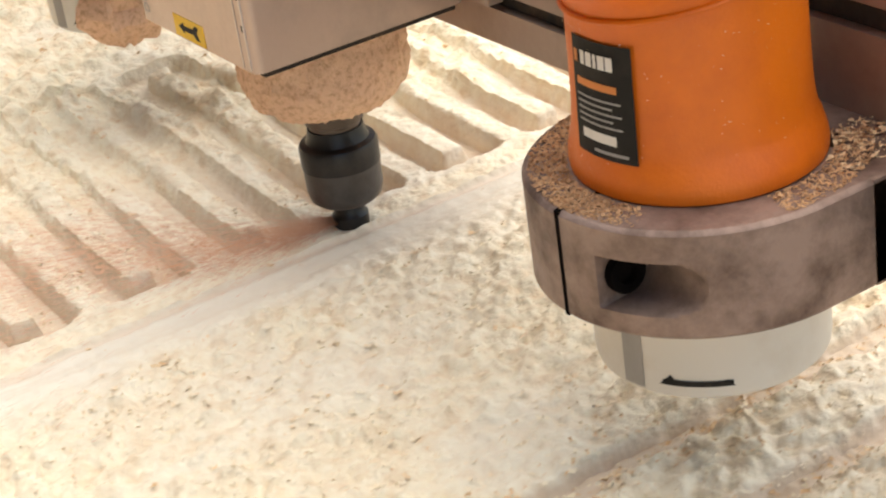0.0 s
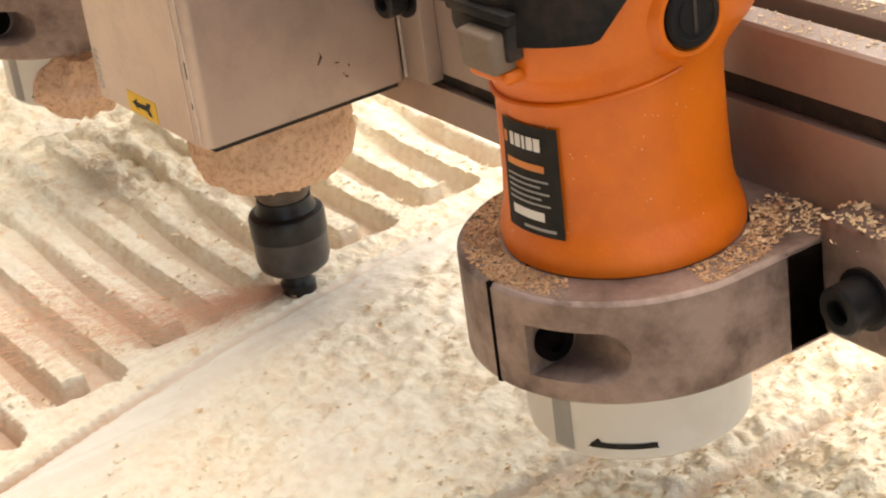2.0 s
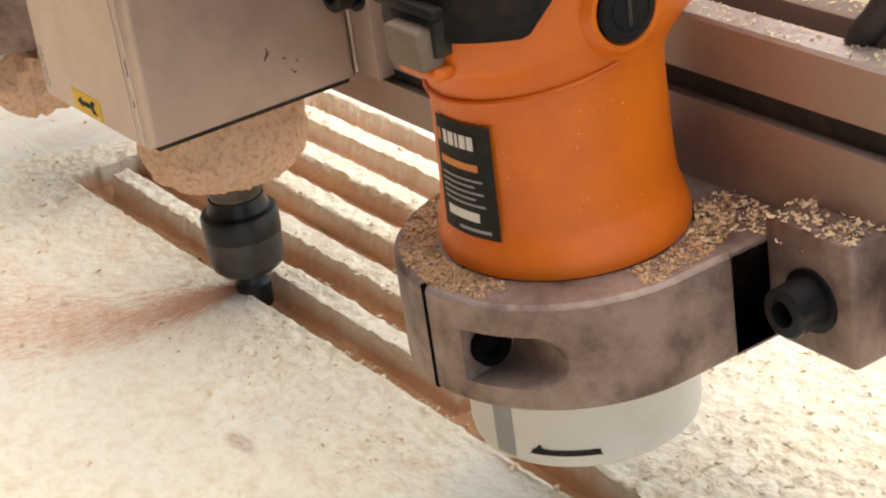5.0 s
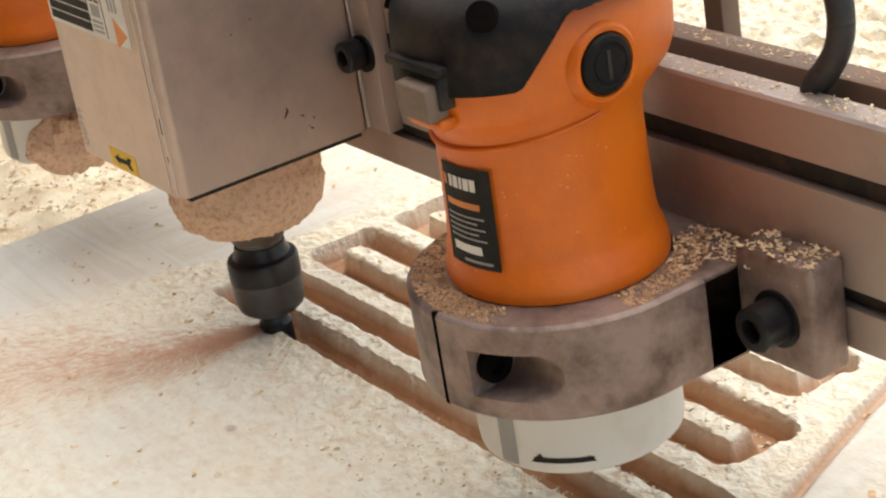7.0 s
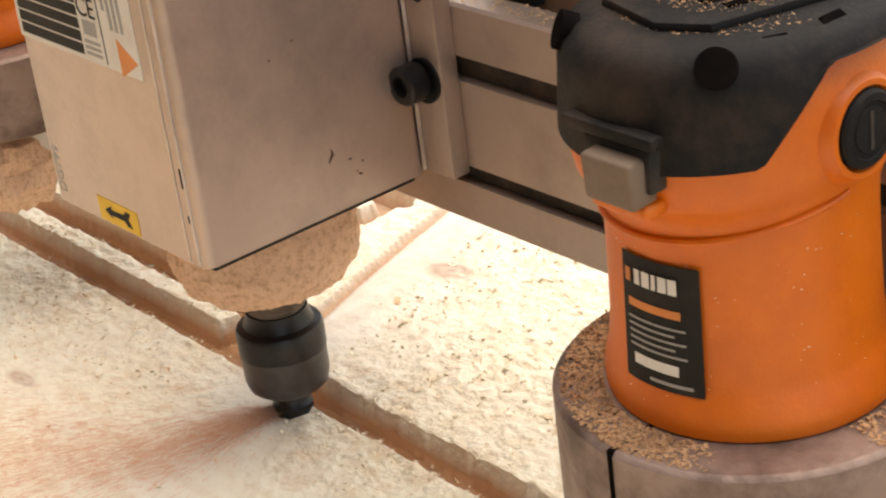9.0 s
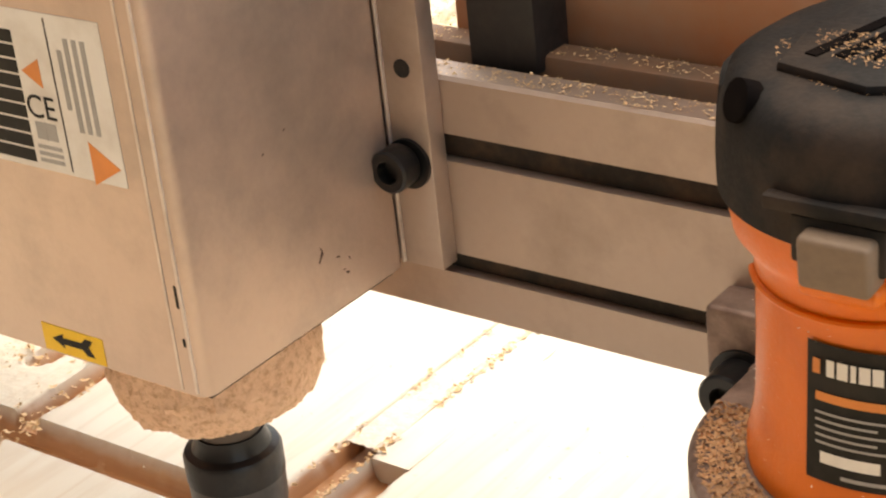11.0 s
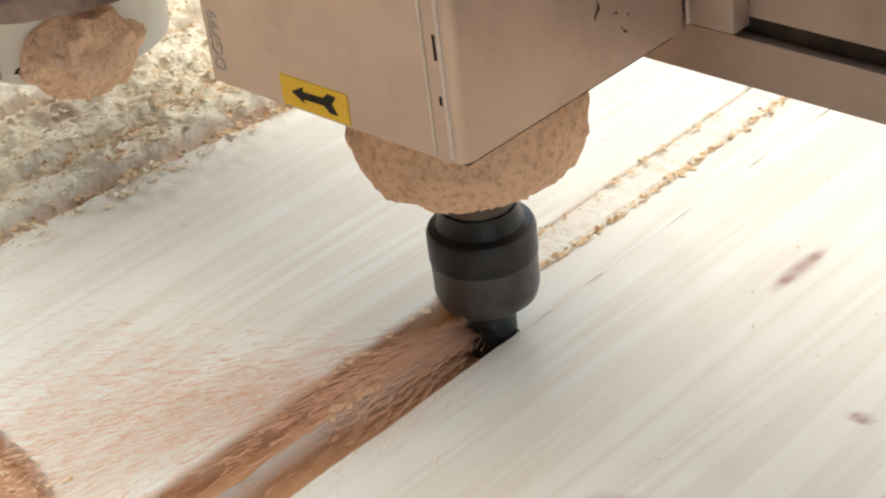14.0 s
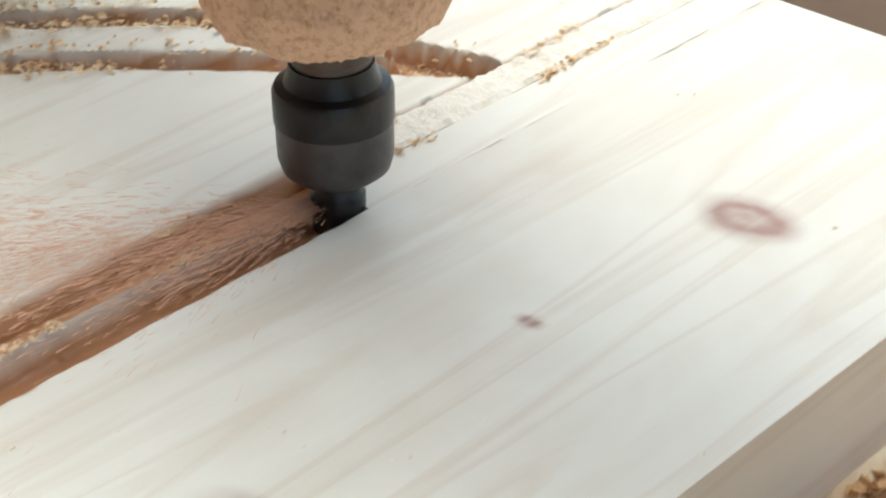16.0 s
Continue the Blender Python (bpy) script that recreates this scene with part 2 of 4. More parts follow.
def box(x0, x1, y0, y1, z0, z1, bevel=0.6, seg=2):
    bm = bmesh.new()
    bmesh.ops.create_cube(bm, size=1)
    for v in bm.verts:
        v.co = Vector(((x0 + x1) / 2 + v.co.x * (x1 - x0), (y0 + y1) / 2 + v.co.y * (y1 - y0), (z0 + z1) / 2 + v.co.z * (z1 - z0)))
    if bevel:
        bmesh.ops.bevel(bm, geom=list(bm.edges), offset=bevel, segments=seg, profile=0.5, affect="EDGES")
    return bm


def lathe(profile, cx=0.0, cy=0.0, seg=64, sx=1.0, sy=1.0):
    """A body of revolution about z from (radius, height) pairs, from the bottom up."""
    bm = bmesh.new()
    rings = []
    for r, z in profile:
        rings.append([bm.verts.new((cx + sx * r * math.cos(2 * math.pi * k / seg), cy + sy * r * math.sin(2 * math.pi * k / seg), z)) for k in range(seg)])
    for a, b in zip(rings, rings[1:]):
        for k in range(seg):
            bm.faces.new((a[k], a[(k + 1) % seg], b[(k + 1) % seg], b[k]))
    bm.faces.new(rings[0][::-1])
    bm.faces.new(rings[-1])
    return bm


def turned(bm, m):
    bmesh.ops.transform(bm, matrix=m, verts=list(bm.verts))
    return bm


def joined(*parts):
    out = bmesh.new()
    for b in parts:
        me = bpy.data.meshes.new("scratch")
        b.to_mesh(me)
        b.free()
        out.from_mesh(me)
        bpy.data.meshes.remove(me)
    return out


def prism(outline, z0, z1, bevel=0.0):
    bm = bmesh.new()
    f = bm.faces.new([bm.verts.new((x, y, z0)) for x, y in outline])
    bmesh.ops.recalc_face_normals(bm, faces=[f])
    ex = bmesh.ops.extrude_face_region(bm, geom=[f])
    for v in ex["geom"]:
        if isinstance(v, bmesh.types.BMVert):
            v.co.z = z1
    bmesh.ops.recalc_face_normals(bm, faces=list(bm.faces))
    if bevel:
        es = [e for e in bm.edges if abs(e.verts[0].co.z - e.verts[1].co.z) < 1e-6]
        bmesh.ops.bevel(bm, geom=es, offset=bevel, segments=2, profile=0.5, affect="EDGES")
    return bm


def tube(points, r, seg=14):
    bm = bmesh.new()
    rings = []
    pts = [Vector(p) for p in points]
    for i, p in enumerate(pts):
        d = (pts[min(i + 1, len(pts) - 1)] - pts[max(i - 1, 0)]).normalized()
        q = d.to_track_quat("Z", "Y")
        rings.append([bm.verts.new(p + q @ Vector((r * math.cos(2 * math.pi * k / seg), r * math.sin(2 * math.pi * k / seg), 0))) for k in range(seg)])
    for a, b in zip(rings, rings[1:]):
        for k in range(seg):
            bm.faces.new((a[k], a[(k + 1) % seg], b[(k + 1) % seg], b[k]))
    bm.faces.new(rings[0][::-1])
    bm.faces.new(rings[-1])
    return bm


def thing(name, label, category, group="", kind=""):
    return tagged(new(name), label, category, group, kind)


def lettering(name, text, size, m, mat, parent):
    """Flat letters as a mesh; m places them in plan units."""
    cu = bpy.data.curves.new(name, "FONT")
    cu.body, cu.size, cu.extrude = text, size, 0.04
    tmp = new("scratch", cu)
    me = bpy.data.meshes.new_from_object(tmp.evaluated_get(bpy.context.evaluated_depsgraph_get()))
    bpy.data.objects.remove(tmp)
    me.transform(Matrix.Scale(U, 4) @ m)
    me.materials.clear()
    me.materials.append(mat)
    me.name = name
    ob = new(name, me)
    ob.parent = parent
    return ob


class Field:
    """Smooth random values over the plane, from a seeded lattice."""

    def __init__(self, seed):
        self.v = np.random.RandomState(seed).rand(256, 256)

    def __call__(self, x, y, size):
        u, w = x / size, y / size
        i, j = np.floor(u).astype(int), np.floor(w).astype(int)
        f, g = u - i, w - j
        f, g = f * f * (3 - 2 * f), g * g * (3 - 2 * g)
        v = self.v
        i0, i1, j0, j1 = i % 256, (i + 1) % 256, j % 256, (j + 1) % 256
        return (v[i0, j0] * (1 - f) + v[i1, j0] * f) * (1 - g) + (v[i0, j1] * (1 - f) + v[i1, j1] * f) * g


F1, F2, F3, F4 = Field(1), Field(2), Field(3), Field(4)


def step(v, lo, hi):
    t = np.clip((v - lo) / (hi - lo), 0, 1)
    return t * t * (3 - 2 * t)


# ---------------------------------------------------------------- the panel on the bed
EAST, WEST, SOUTH, NORTH = 549.0, -317.0, -640.0, 620.0
ARCH, PITCH, FIRST = 1090.0, 42.3, -424.0
RUN = -434.5


def arch_x(y):
    return ARCH - np.sqrt(ARCH**2 - np.minimum(y, 0) ** 2)


def curve_distance(x, y, points):
    d = np.full(x.shape, 1e3)
    for (ax, ay), (bx, by) in zip(points, points[1:]):
        dx, dy = bx - ax, by - ay
        t = np.clip(((x - ax) * dx + (y - ay) * dy) / (dx * dx + dy * dy), 0, 1)
        d = np.minimum(d, np.hypot(x - ax - t * dx, y - ay - t * dy))
    return d


def rounded(points, n=2):
    """The same line with its corners cut n times."""
    for _ in range(n):
        out = [points[0]]
        for (ax, ay), (bx, by) in zip(points, points[1:]):
            out += [(ax * 0.75 + bx * 0.25, ay * 0.75 + by * 0.25), (ax * 0.25 + bx * 0.75, ay * 0.25 + by * 0.75)]
        points = out + [points[-1]]
    return points


SCROLLS = [
    rounded([(374, 151), (362, 137), (346, 118), (322, 94), (304, 62), (296, 36), (287, -10), (282, -60), (279, -130), (280, -250)]),
    rounded([(374, 152), (364, 150), (350, 146), (330, 136), (304, 112), (284, 88), (274, 56), (266, 0), (260, -70), (258, -250)]),
    rounded([(388, -162), (372, -166), (360, -178), (347, -194), (332, -210), (321, -238), (316, -270), (311, -330), (309, -460)]),
    rounded([(388, -161), (374, -156), (352, -154), (332, -157), (314, -166), (302, -180), (295, -205), (289, -260), (286, -400)]),
    rounded([(407, 306), (376, 282), (345, 256), (314, 226), (298, 190), (294, 170)]),
    rounded([(407, 308), (380, 300), (340, 286), (300, 250), (280, 215), (272, 190)]),
]
KNOTS = [(468, -252, 8, 6), (504, -88, 12, 8), (510, 31, 7, 6), (342, 82, 16, 8), (505, 147, 17, 9), (501, 293, 13, 9), (59, -138, 9, 5), (100, -355, 13, 7), (43, -492, 9, 3), (-87, -491, 3, 2), (153, -73, 16, 8), (229, -38, 20, 9), (524, -30, 3, 2), (478, 15, 2.2, 11), (493, 230, 3, 2)]


def panel_heights(x, y):
    """Depth of the routing, loose dust on top, and how much the shaded walls, knots and powder show."""
    wob = (F1(x, y, 9) - 0.5) * 1.4 + (F2(x, y, 3.1) - 0.5) * 0.8
    depth = np.zeros_like(x)
    # louvres: slots that run out and back round long raised slats, the right-hand turns on the arch
    k = np.round((y - FIRST) / PITCH)
    yc = FIRST + k * PITCH
    inside = (k >= 0) & (k <= 16)
    right = arch_x(yc) - 26.0
    left = -176.0
    qx = np.abs(x - (left + right) / 2) - ((right - left) / 2 + 10.5)
    qy = np.abs(y - yc) - 10.5
    d = np.abs(np.hypot(np.maximum(qx, 0), np.maximum(qy, 0)) + np.minimum(np.maximum(qx, qy), 0))
    slot = np.where(inside, step(5.6 - d + wob * 0.25, -0.7, 0.7), 0)
    depth = np.maximum(depth, slot * 9.0)
    burr = slot * (1 - slot) * 4
    # the shallow dust-filled pass along the arch, a thin groove shaped for its edge's shadow line, and the run towards
    # the right
    off = (x - arch_x(y)) / np.sqrt(1 + (np.minimum(y, 0) / ARCH) ** 2)
    within = (y > RUN - 4) * (y < 330)
    border = step(5.8 - np.abs(off) + wob * 0.3, -0.8, 0.8) * within
    depth = np.maximum(depth, border * 1.0)
    thin = step(2.3 - np.abs(off - 9.2) + wob * 0.3, -0.9, 0.9) * within * (0.35 + 0.65 * step(-y, 250, 340))
    depth = np.maximum(depth, thin * 3.6)
    burr = np.maximum(burr, np.exp(-(((np.abs(off - 3.0) - 3.6) / 1.2) ** 2)) * 0.6 * within)
    d = np.abs(y - RUN)
    run = step(6.0 - d + wob * 0.2, -0.7, 0.7) * step(x, -196, -190) * step(-x, -436, -432)
    depth = np.maximum(depth, run * 9.5)
    burr = np.maximum(burr, run * (1 - run) * 4)
    fringe = np.exp(-(((d - 7.8) / 1.5) ** 2)) * (0.35 + 0.75 * F2(x, y, 4)) * step(x, -200, -194) * (x < 250)
    burr = np.maximum(burr, fringe)
    # the two long slots in the stile
    for xc, half, deep, stop in ((416.2, 6.0, 6.5, 600), (430.0, 6.2, 7.5, 600)):
        d = np.abs(x - xc)
        depth = np.maximum(depth, step(half - d + wob * 0.15, -0.6, 0.6) * deep * (y < stop) * (y > -455))
    # two plain border slots beyond the arch
    for xc, half in ((178.0, 5.0), (216.0, 5.0)):
        d = np.abs(x - xc - arch_x(y) * 0.15)
        depth = np.maximum(depth, step(half - d + wob * 0.4, -0.8, 0.8) * 4.0 * (y < 330) * (y > -300))
    for line in SCROLLS:
        near = (x > 250) & (x < 412)
        d = np.full(x.shape, 1e3)
        d[near] = curve_distance(x[near], y[near], line)
        depth = np.maximum(depth, step(4.6 - d + wob * 0.3, -0.6, 0.6) * 6.5)
    knots = np.zeros_like(x)
    for kx, ky, rx, ry in KNOTS:
        q = np.hypot((x - kx) / rx, (y - ky) / ry) + (F2(x, y, 7) - 0.5) * 0.3
        knots = np.maximum(knots, step(1.25 - q, 0, 0.7) * (0.60 + 0.14 * np.cos(q * 11) + 0.2 * F3(x, y, 2)))
    # powder: thick over the louvred field, thin towards the bare stile
    fieldish = step(-x, -330, -230)
    thick = fieldish * (0.55 + 0.45 * F1(x, y, 40))
    clean = step(-y, 440, 480) * step(-x, -60, 120)  # swept by the tool
    bare = step(-x, 206 + 0.4 * np.clip(-y - 399, 0, 80), 214 + 0.4 * np.clip(-y - 399, 0, 80))  # clean west stile
    swept = np.exp(-(((off - 16) / 17) ** 2)) * (y < 330)  # blown bare beside the border
    powder = np.clip(thick * (1 - 0.3 * clean) * (1 - 0.75 * swept) * (1 - 0.85 * bare * step(-y, 300, 380)), 0, 1)
    grains = np.maximum(F3(x, y, 3.1), F1(x + 7, y, 3.7)) ** 2
    rough = grains * 3.0 + (F4(x, y, 6.0) - 0.5) * 2.3 + (F2(x, y, 13) - 0.5) * 1.0 - 0.8
    rough = np.where(y < RUN, rough * 0.5, np.where(off < -6, rough * 0.5, rough * (0.45 + (0.55 + 0.45 * step(off, 26, 44)) * step(y, -330, -230))))
    rough = rough + (F2(x + 31, y, 2.3) - 0.5) * 1.0 * step(off, 20, 40) * (y > RUN)
    loose = powder * (rough + 0.4)
    # heaps over the far left of the louvres
    heap = step(-x, 40, 130) * step(y, -330, -240) + step(y, -330, -250) * 0.12 * step(-x, 0, 60)
    heap = np.maximum(heap, step(x, 215, 235) * step(-x, -296, -268) * step(y, -330, -280) * 0.8)
    heap = np.clip(heap * (0.35 + 0.9 * F4(x, y, 34)), 0, 1.2)
    lumps = 5.5 * F1(x, y, 15) * F2(x, y, 8) + 3.0 * F3(x, y, 4.5)
    fill = np.clip(heap * 1.3, 0, 1)
    depth = depth * (1 - 0.75 * fill)
    loose = loose + heap * lumps * 1.25
    # chips thrown up along the cut edges
    stile = step(x, 250, 300)
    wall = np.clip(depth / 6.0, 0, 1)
    z = -depth + burr * (0.35 + 1.1 * F2(x, y, 2.6) * F4(x, y, 3.3)) * (1 - 0.5 * fill) + loose * (1 - 0.85 * wall) + (F3(x, y, 1.7) - 0.5) * 0.5 * wall
    dust = np.clip(np.maximum(np.maximum(burr, powder * (0.75 + 0.5 * F2(x, y, 20))), fill) * (1 - 0.93 * wall * (1 - fill)), 0, 1)
    old = step(y, -390, -230) * step(-x, -250, -230)
    dust = np.maximum(dust, np.clip(border * 0.85, 0, 1) * (1 - thin))
    # the shade brown comes in with depth, less under dust and heaps
    shaded_cut = np.clip(depth / 1.8, 0, 1) * (1 - 0.6 * fill) * (1 - 0.55 * old) * (1 - 0.85 * border * (1 - thin))
    return z, np.maximum(dust, 0.35 * old * wall) * (1 - 0.55 * knots), shaded_cut, knots


def heightfield(name, x0, x1, y0, y1, pitch, z_of, base, mat, parent=None, skip=None):
    nx, ny = int((x1 - x0) / pitch) + 1, int((y1 - y0) / pitch) + 1
    xs, ys = np.linspace(x0, x1, nx), np.linspace(y0, y1, ny)
    X, Y = np.meshgrid(xs, ys, indexing="ij")
    z, dust, cut_shade, knots = z_of(X, Y)
    co = np.stack([X, Y, z], -1).reshape(-1, 3)
    idx = np.arange(nx * ny).reshape(nx, ny)
    quads = np.stack([idx[:-1, :-1], idx[1:, :-1], idx[1:, 1:], idx[:-1, 1:]], -1).reshape(-1, 4)
    # skirts down to the underside
    rim = np.concatenate([idx[:, 0], idx[-1, 1:], idx[-2::-1, -1], idx[0, -2:0:-1]])
    low = co[rim].copy()
    low[:, 2] = base
    j = np.arange(len(rim))
    hi = nx * ny + j
    lo = hi + len(rim)
    skirt = np.stack([hi, lo, np.roll(lo, -1), np.roll(hi, -1)], -1)
    co = np.concatenate([co, co[rim], low]) * U
    quads = np.concatenate([quads, skirt])
    me = bpy.data.meshes.new(name)
    me.vertices.add(len(co))
    me.vertices.foreach_set("co", co.ravel())
    me.loops.add(quads.size)
    me.loops.foreach_set("vertex_index", quads.ravel())
    me.polygons.add(len(quads))
    me.polygons.foreach_set("loop_start", np.arange(0, quads.size, 4))
    for key, val in (("dust", dust), ("cut_shade", cut_shade), ("knot", knots)):
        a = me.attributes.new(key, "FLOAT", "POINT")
        # board sides take a little of the same brown for their shade
        a.data.foreach_set("value", np.concatenate([val.ravel(), np.full(2 * len(rim), 0.22 if key == "cut_shade" else 0.0)]).astype(np.float32))
    me.update(calc_edges=True)
    me.validate()
    me.polygons.foreach_set("use_smooth", np.ones(len(quads), bool))
    me.set_sharp_from_angle(angle=radians(60))
    me.materials.append(mat)
    ob = new(name, me)
    ob.parent = parent
    return ob


door = thing("wooden_door_panel", "pale pine door panel with routed louvres lying on the sawdusty bed", "door panel")
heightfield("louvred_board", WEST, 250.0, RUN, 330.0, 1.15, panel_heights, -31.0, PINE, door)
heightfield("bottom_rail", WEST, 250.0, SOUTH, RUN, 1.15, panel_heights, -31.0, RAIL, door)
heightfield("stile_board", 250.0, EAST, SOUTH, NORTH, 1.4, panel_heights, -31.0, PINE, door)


strip = tagged(part("uncut_strip", joined(box(423.2, 436.9, 3, 330, -7.6, -0.05, 0)), PINE, None, smooth=False), "pale uncut strip of pine ahead of the bit", "wood strip")

filled = bmesh.new()
cells = [[filled.verts.new((409.9 + 12.3 * i / 10, 8 + 1.6 * j, -0.7 + 0.9 * noise.noise((i * 0.7, j * 0.55, 3)) - 0.9 * (i > 8))) for j in range(200)] for i in range(11)]
for i in range(10):
    for j in range(199):
        filled.faces.new((cells[i][j], cells[i + 1][j], cells[i + 1][j + 1], cells[i][j + 1]))
slot_dust = tagged(part("slot_dust", filled, POWDER), "pale sawdust lying in the older slot ahead of the bit", "sawdust", kind="stuff")


# bed, and an unseen floor, walls and ceiling added to block and bounce light
def bed_heights(x, y):
    z = -33.0 + 8 * F1(x, y, 60) * F2(x, y, 25) + 4 * F3(x, y, 11) + 2 * F4(x, y, 5)
    z = z + 3.5 * F2(x, y, 16) * F3(x, y, 9) * 2 - 11 * np.exp(-(((x - 556) / 9) ** 2)) - 12 * np.exp(-(((x + 321) / 6) ** 2))  # hollow along the panel's edge
    return z, np.ones_like(x), np.zeros_like(x), np.zeros_like(x)


bed = heightfield("machine_bed", -1100, 1000, -1000, 1500, 6.0, bed_heights, -60.0, TABLE)
tagged(bed, "wide machine bed buried under loose pale sawdust", "machine bed", kind="structure")


def slab(name, x0, x1, y0, y1, z0, z1, mat, label):
    ob = part(name, box(x0, x1, y0, y1, z0, z1, 0), mat, None, smooth=False)
    return tagged(ob, label, "workshop shell", kind="structure")


slab("floor", -4000, 4000, -4000, 5000, -940, -900, WALL, "unseen brown floor added to bounce warm light")
slab("unseen_wall_south", -4000, 4000, -4100, -4000, -900, 2400, WALL, "unseen brown wall added to block sky and bounce warm light")
slab("unseen_wall_west", -4100, -4000, -4000, 5000, -900, 2400, WALL, "unseen brown wall added to block sky and bounce warm light")
slab("unseen_ceiling", -4100, 4000, -4100, -1700, 2400, 2450, CEIL, "unseen dark ceiling added to block sky light")


# ---------------------------------------------------------------- spindle
def spindle():
    t = thing("router_spindle", "square grey steel milling spindle caked with sawdust at its nose", "spindle")
    x0, x1, y0, y1, zb, zt = -37.5, 41.3, -43.4, 31.6, 79.0, 300.0
    bm = bmesh.new()
    bmesh.ops.create_cube(bm, size=1)
    for v in bm.verts:
        v.co = Vector(((x0 + x1) / 2 + v.co.x * (x1 - x0), (y0 + y1) / 2 + v.co.y * (y1 - y0), (zb + zt) / 2 + v.co.z * (zt - zb)))
    up = [e for e in bm.edges if abs(e.verts[0].co.z - e.verts[1].co.z) > 1]
    bmesh.ops.bevel(bm, geom=up, offset=3.2, segments=4, profile=0.5, affect="EDGES")
    housing = part("housing", bm, STEEL, t)
    part("base_plate", box(x0 + 5, x1 - 3, y0 + 4, y1 - 2, 76.2, 79.2, 0.4), SHADE_BLACK, t, "dark dusty underside plate")
    fl = part("mounting_flange", joined(box(35.0, 53.2, 31.8, 38.0, 79.5, 300, 0.5), box(-50, -32.0, 31.8, 38.0, 79.5, 300, 0.5)), ALU, t)
    part("edge_trim", joined(box(33.4, 34.1, -43.7, -43.2, 80, 300, 0), box(38.0, 38.8, -43.75, -43.0, 80, 300, 0), box(41.1, 41.7, 30.6, 31.7, 80, 300, 0.1)), WORN, t, "pale folded seam line")
    turn = Matrix.Translation((45.6, 30, 108.5)) @ Matrix.Rotation(radians(90), 4, "X")
    bolt = part("bolt", turned(lathe([(0.1, 0), (5.2, 0), (5.6, 0.6), (5.6, 6.2), (5.0, 6.8), (3.0, 6.8), (2.8, 4.0), (0.1, 4.0)], seg=24), turn), NUTS, t, "black socket-head bolt")
    part("washer", turned(lathe([(0.1, -0.8), (6.6, -0.8), (6.6, 0.6), (0.1, 0.6)], seg=24), Matrix.Translation((46.2, 31.4, 108)) @ Matrix.Rotation(radians(90), 4, "X")), NUTS, bolt)
    for z in (133.0, 158.0):
        part("bolt_hole", turned(lathe([(0.1, -0.1), (2.4, -0.1), (2.4, 0.15), (0.1, 0.15)], seg=20), Matrix.Translation((47, 31.8, z)) @ Matrix.Rotation(radians(90), 4, "X")), SHADE_BLACK, fl, "dark empty bolt hole")
    # rating plate on the front
    yf = y0 - 0.12
    plate = part("rating_plate", box(-36.0, 28.0, yf - 0.1, yf + 0.1, 129.5, 168, 0), PAPER, t, "white printed rating plate", False)
    for i in range(9):
        part("print_block", box(-34.0, -0.6, yf - 0.2, yf, 131.0 + 3.6 * i, 134.0 + 3.6 * i, 0), INK, plate, smooth=False)
    part("print_rule", box(10.8, 11.2, yf - 0.2, yf, 130.5, 167, 0), INK, plate, smooth=False)
    for i in range(4):
        part("print_line", box(13.5 + 2.6 * i, 14.9 + 2.6 * i, yf - 0.2, yf, 141 + (i == 0) * 5, 163 - (i == 0) * 3, 0), PRINT, plate, smooth=False)
    for cx, cz, r in ((21.0, 133.8, 6.0), (4.6, 153.5, 4.0)):
        tri = bmesh.new()
        bmesh.ops.create_cone(tri, segments=3, radius1=r, radius2=r, depth=0.16, cap_ends=True)
        turned(tri, Matrix.Translation((cx, yf - 0.14, cz)) @ Matrix.Rotation(radians(90), 4, "X") @ Matrix.Rotation(radians(30 if r > 5 else 90), 4, "Z"))
        part("warning_sign", tri, SIGNAL, plate, "orange warning triangle", False)
    stand = Matrix.Rotation(radians(90), 4, "X")
    lettering("approval_mark", "CE", 8.0, Matrix.Translation((-0.2, yf - 0.22, 142.5)) @ stand, INK, plate)
    part("book_sign", joined(box(1.5, 8.2, yf - 0.18, yf - 0.05, 137.2, 141.4, 0), box(4.6, 4.9, yf - 0.22, yf - 0.05, 137, 141.6, 0)), PRINT, plate, smooth=False)
    for i in range(3):
        part("print_line", box(1.0, 8.8, yf - 0.2, yf, 131.5 + 1.7 * i, 132.4 + 1.7 * i, 0), PRINT, plate, smooth=False)
    # yellow arrow sticker
    st = part("arrow_sticker", box(-11.9, 8.9, yf - 0.1, yf + 0.1, 79.5, 86.7, 0), YELLOW, t, "yellow sticker with a black turning arrow", False)
    ar = bmesh.new()
    out = [(-8.6, 83.2), (-4.6, 85.2), (-4.8, 84.0), (1.5, 84.2), (3.0, 85.6), (5.6, 85.4), (4.0, 83.4), (5.6, 80.9), (3.0, 80.9), (1.5, 82.3), (-4.8, 82.2), (-4.6, 81.1)]
    ar.faces.new([ar.verts.new((x, yf - 0.2, z)) for x, z in out])
    part("arrow", ar, INK, st, smooth=False)
    lettering("stamped_code", "DG799", 5.0, Matrix.Translation((-30.5, y0 - 0.05, 82.0)) @ stand @ Matrix.Rotation(radians(90), 4, "Z"), PRINT, t)
    # nicks in the paint
    for x, z, h in ((36.9, 104.5, 2.8), (36.9, 92.8, 1.0)):
        part("chipped_mark", box(x - 0.35, x + 0.35, y0 - 0.15, y0 + 0.2, z - h, z + h, 0), INK, housing, smooth=False)
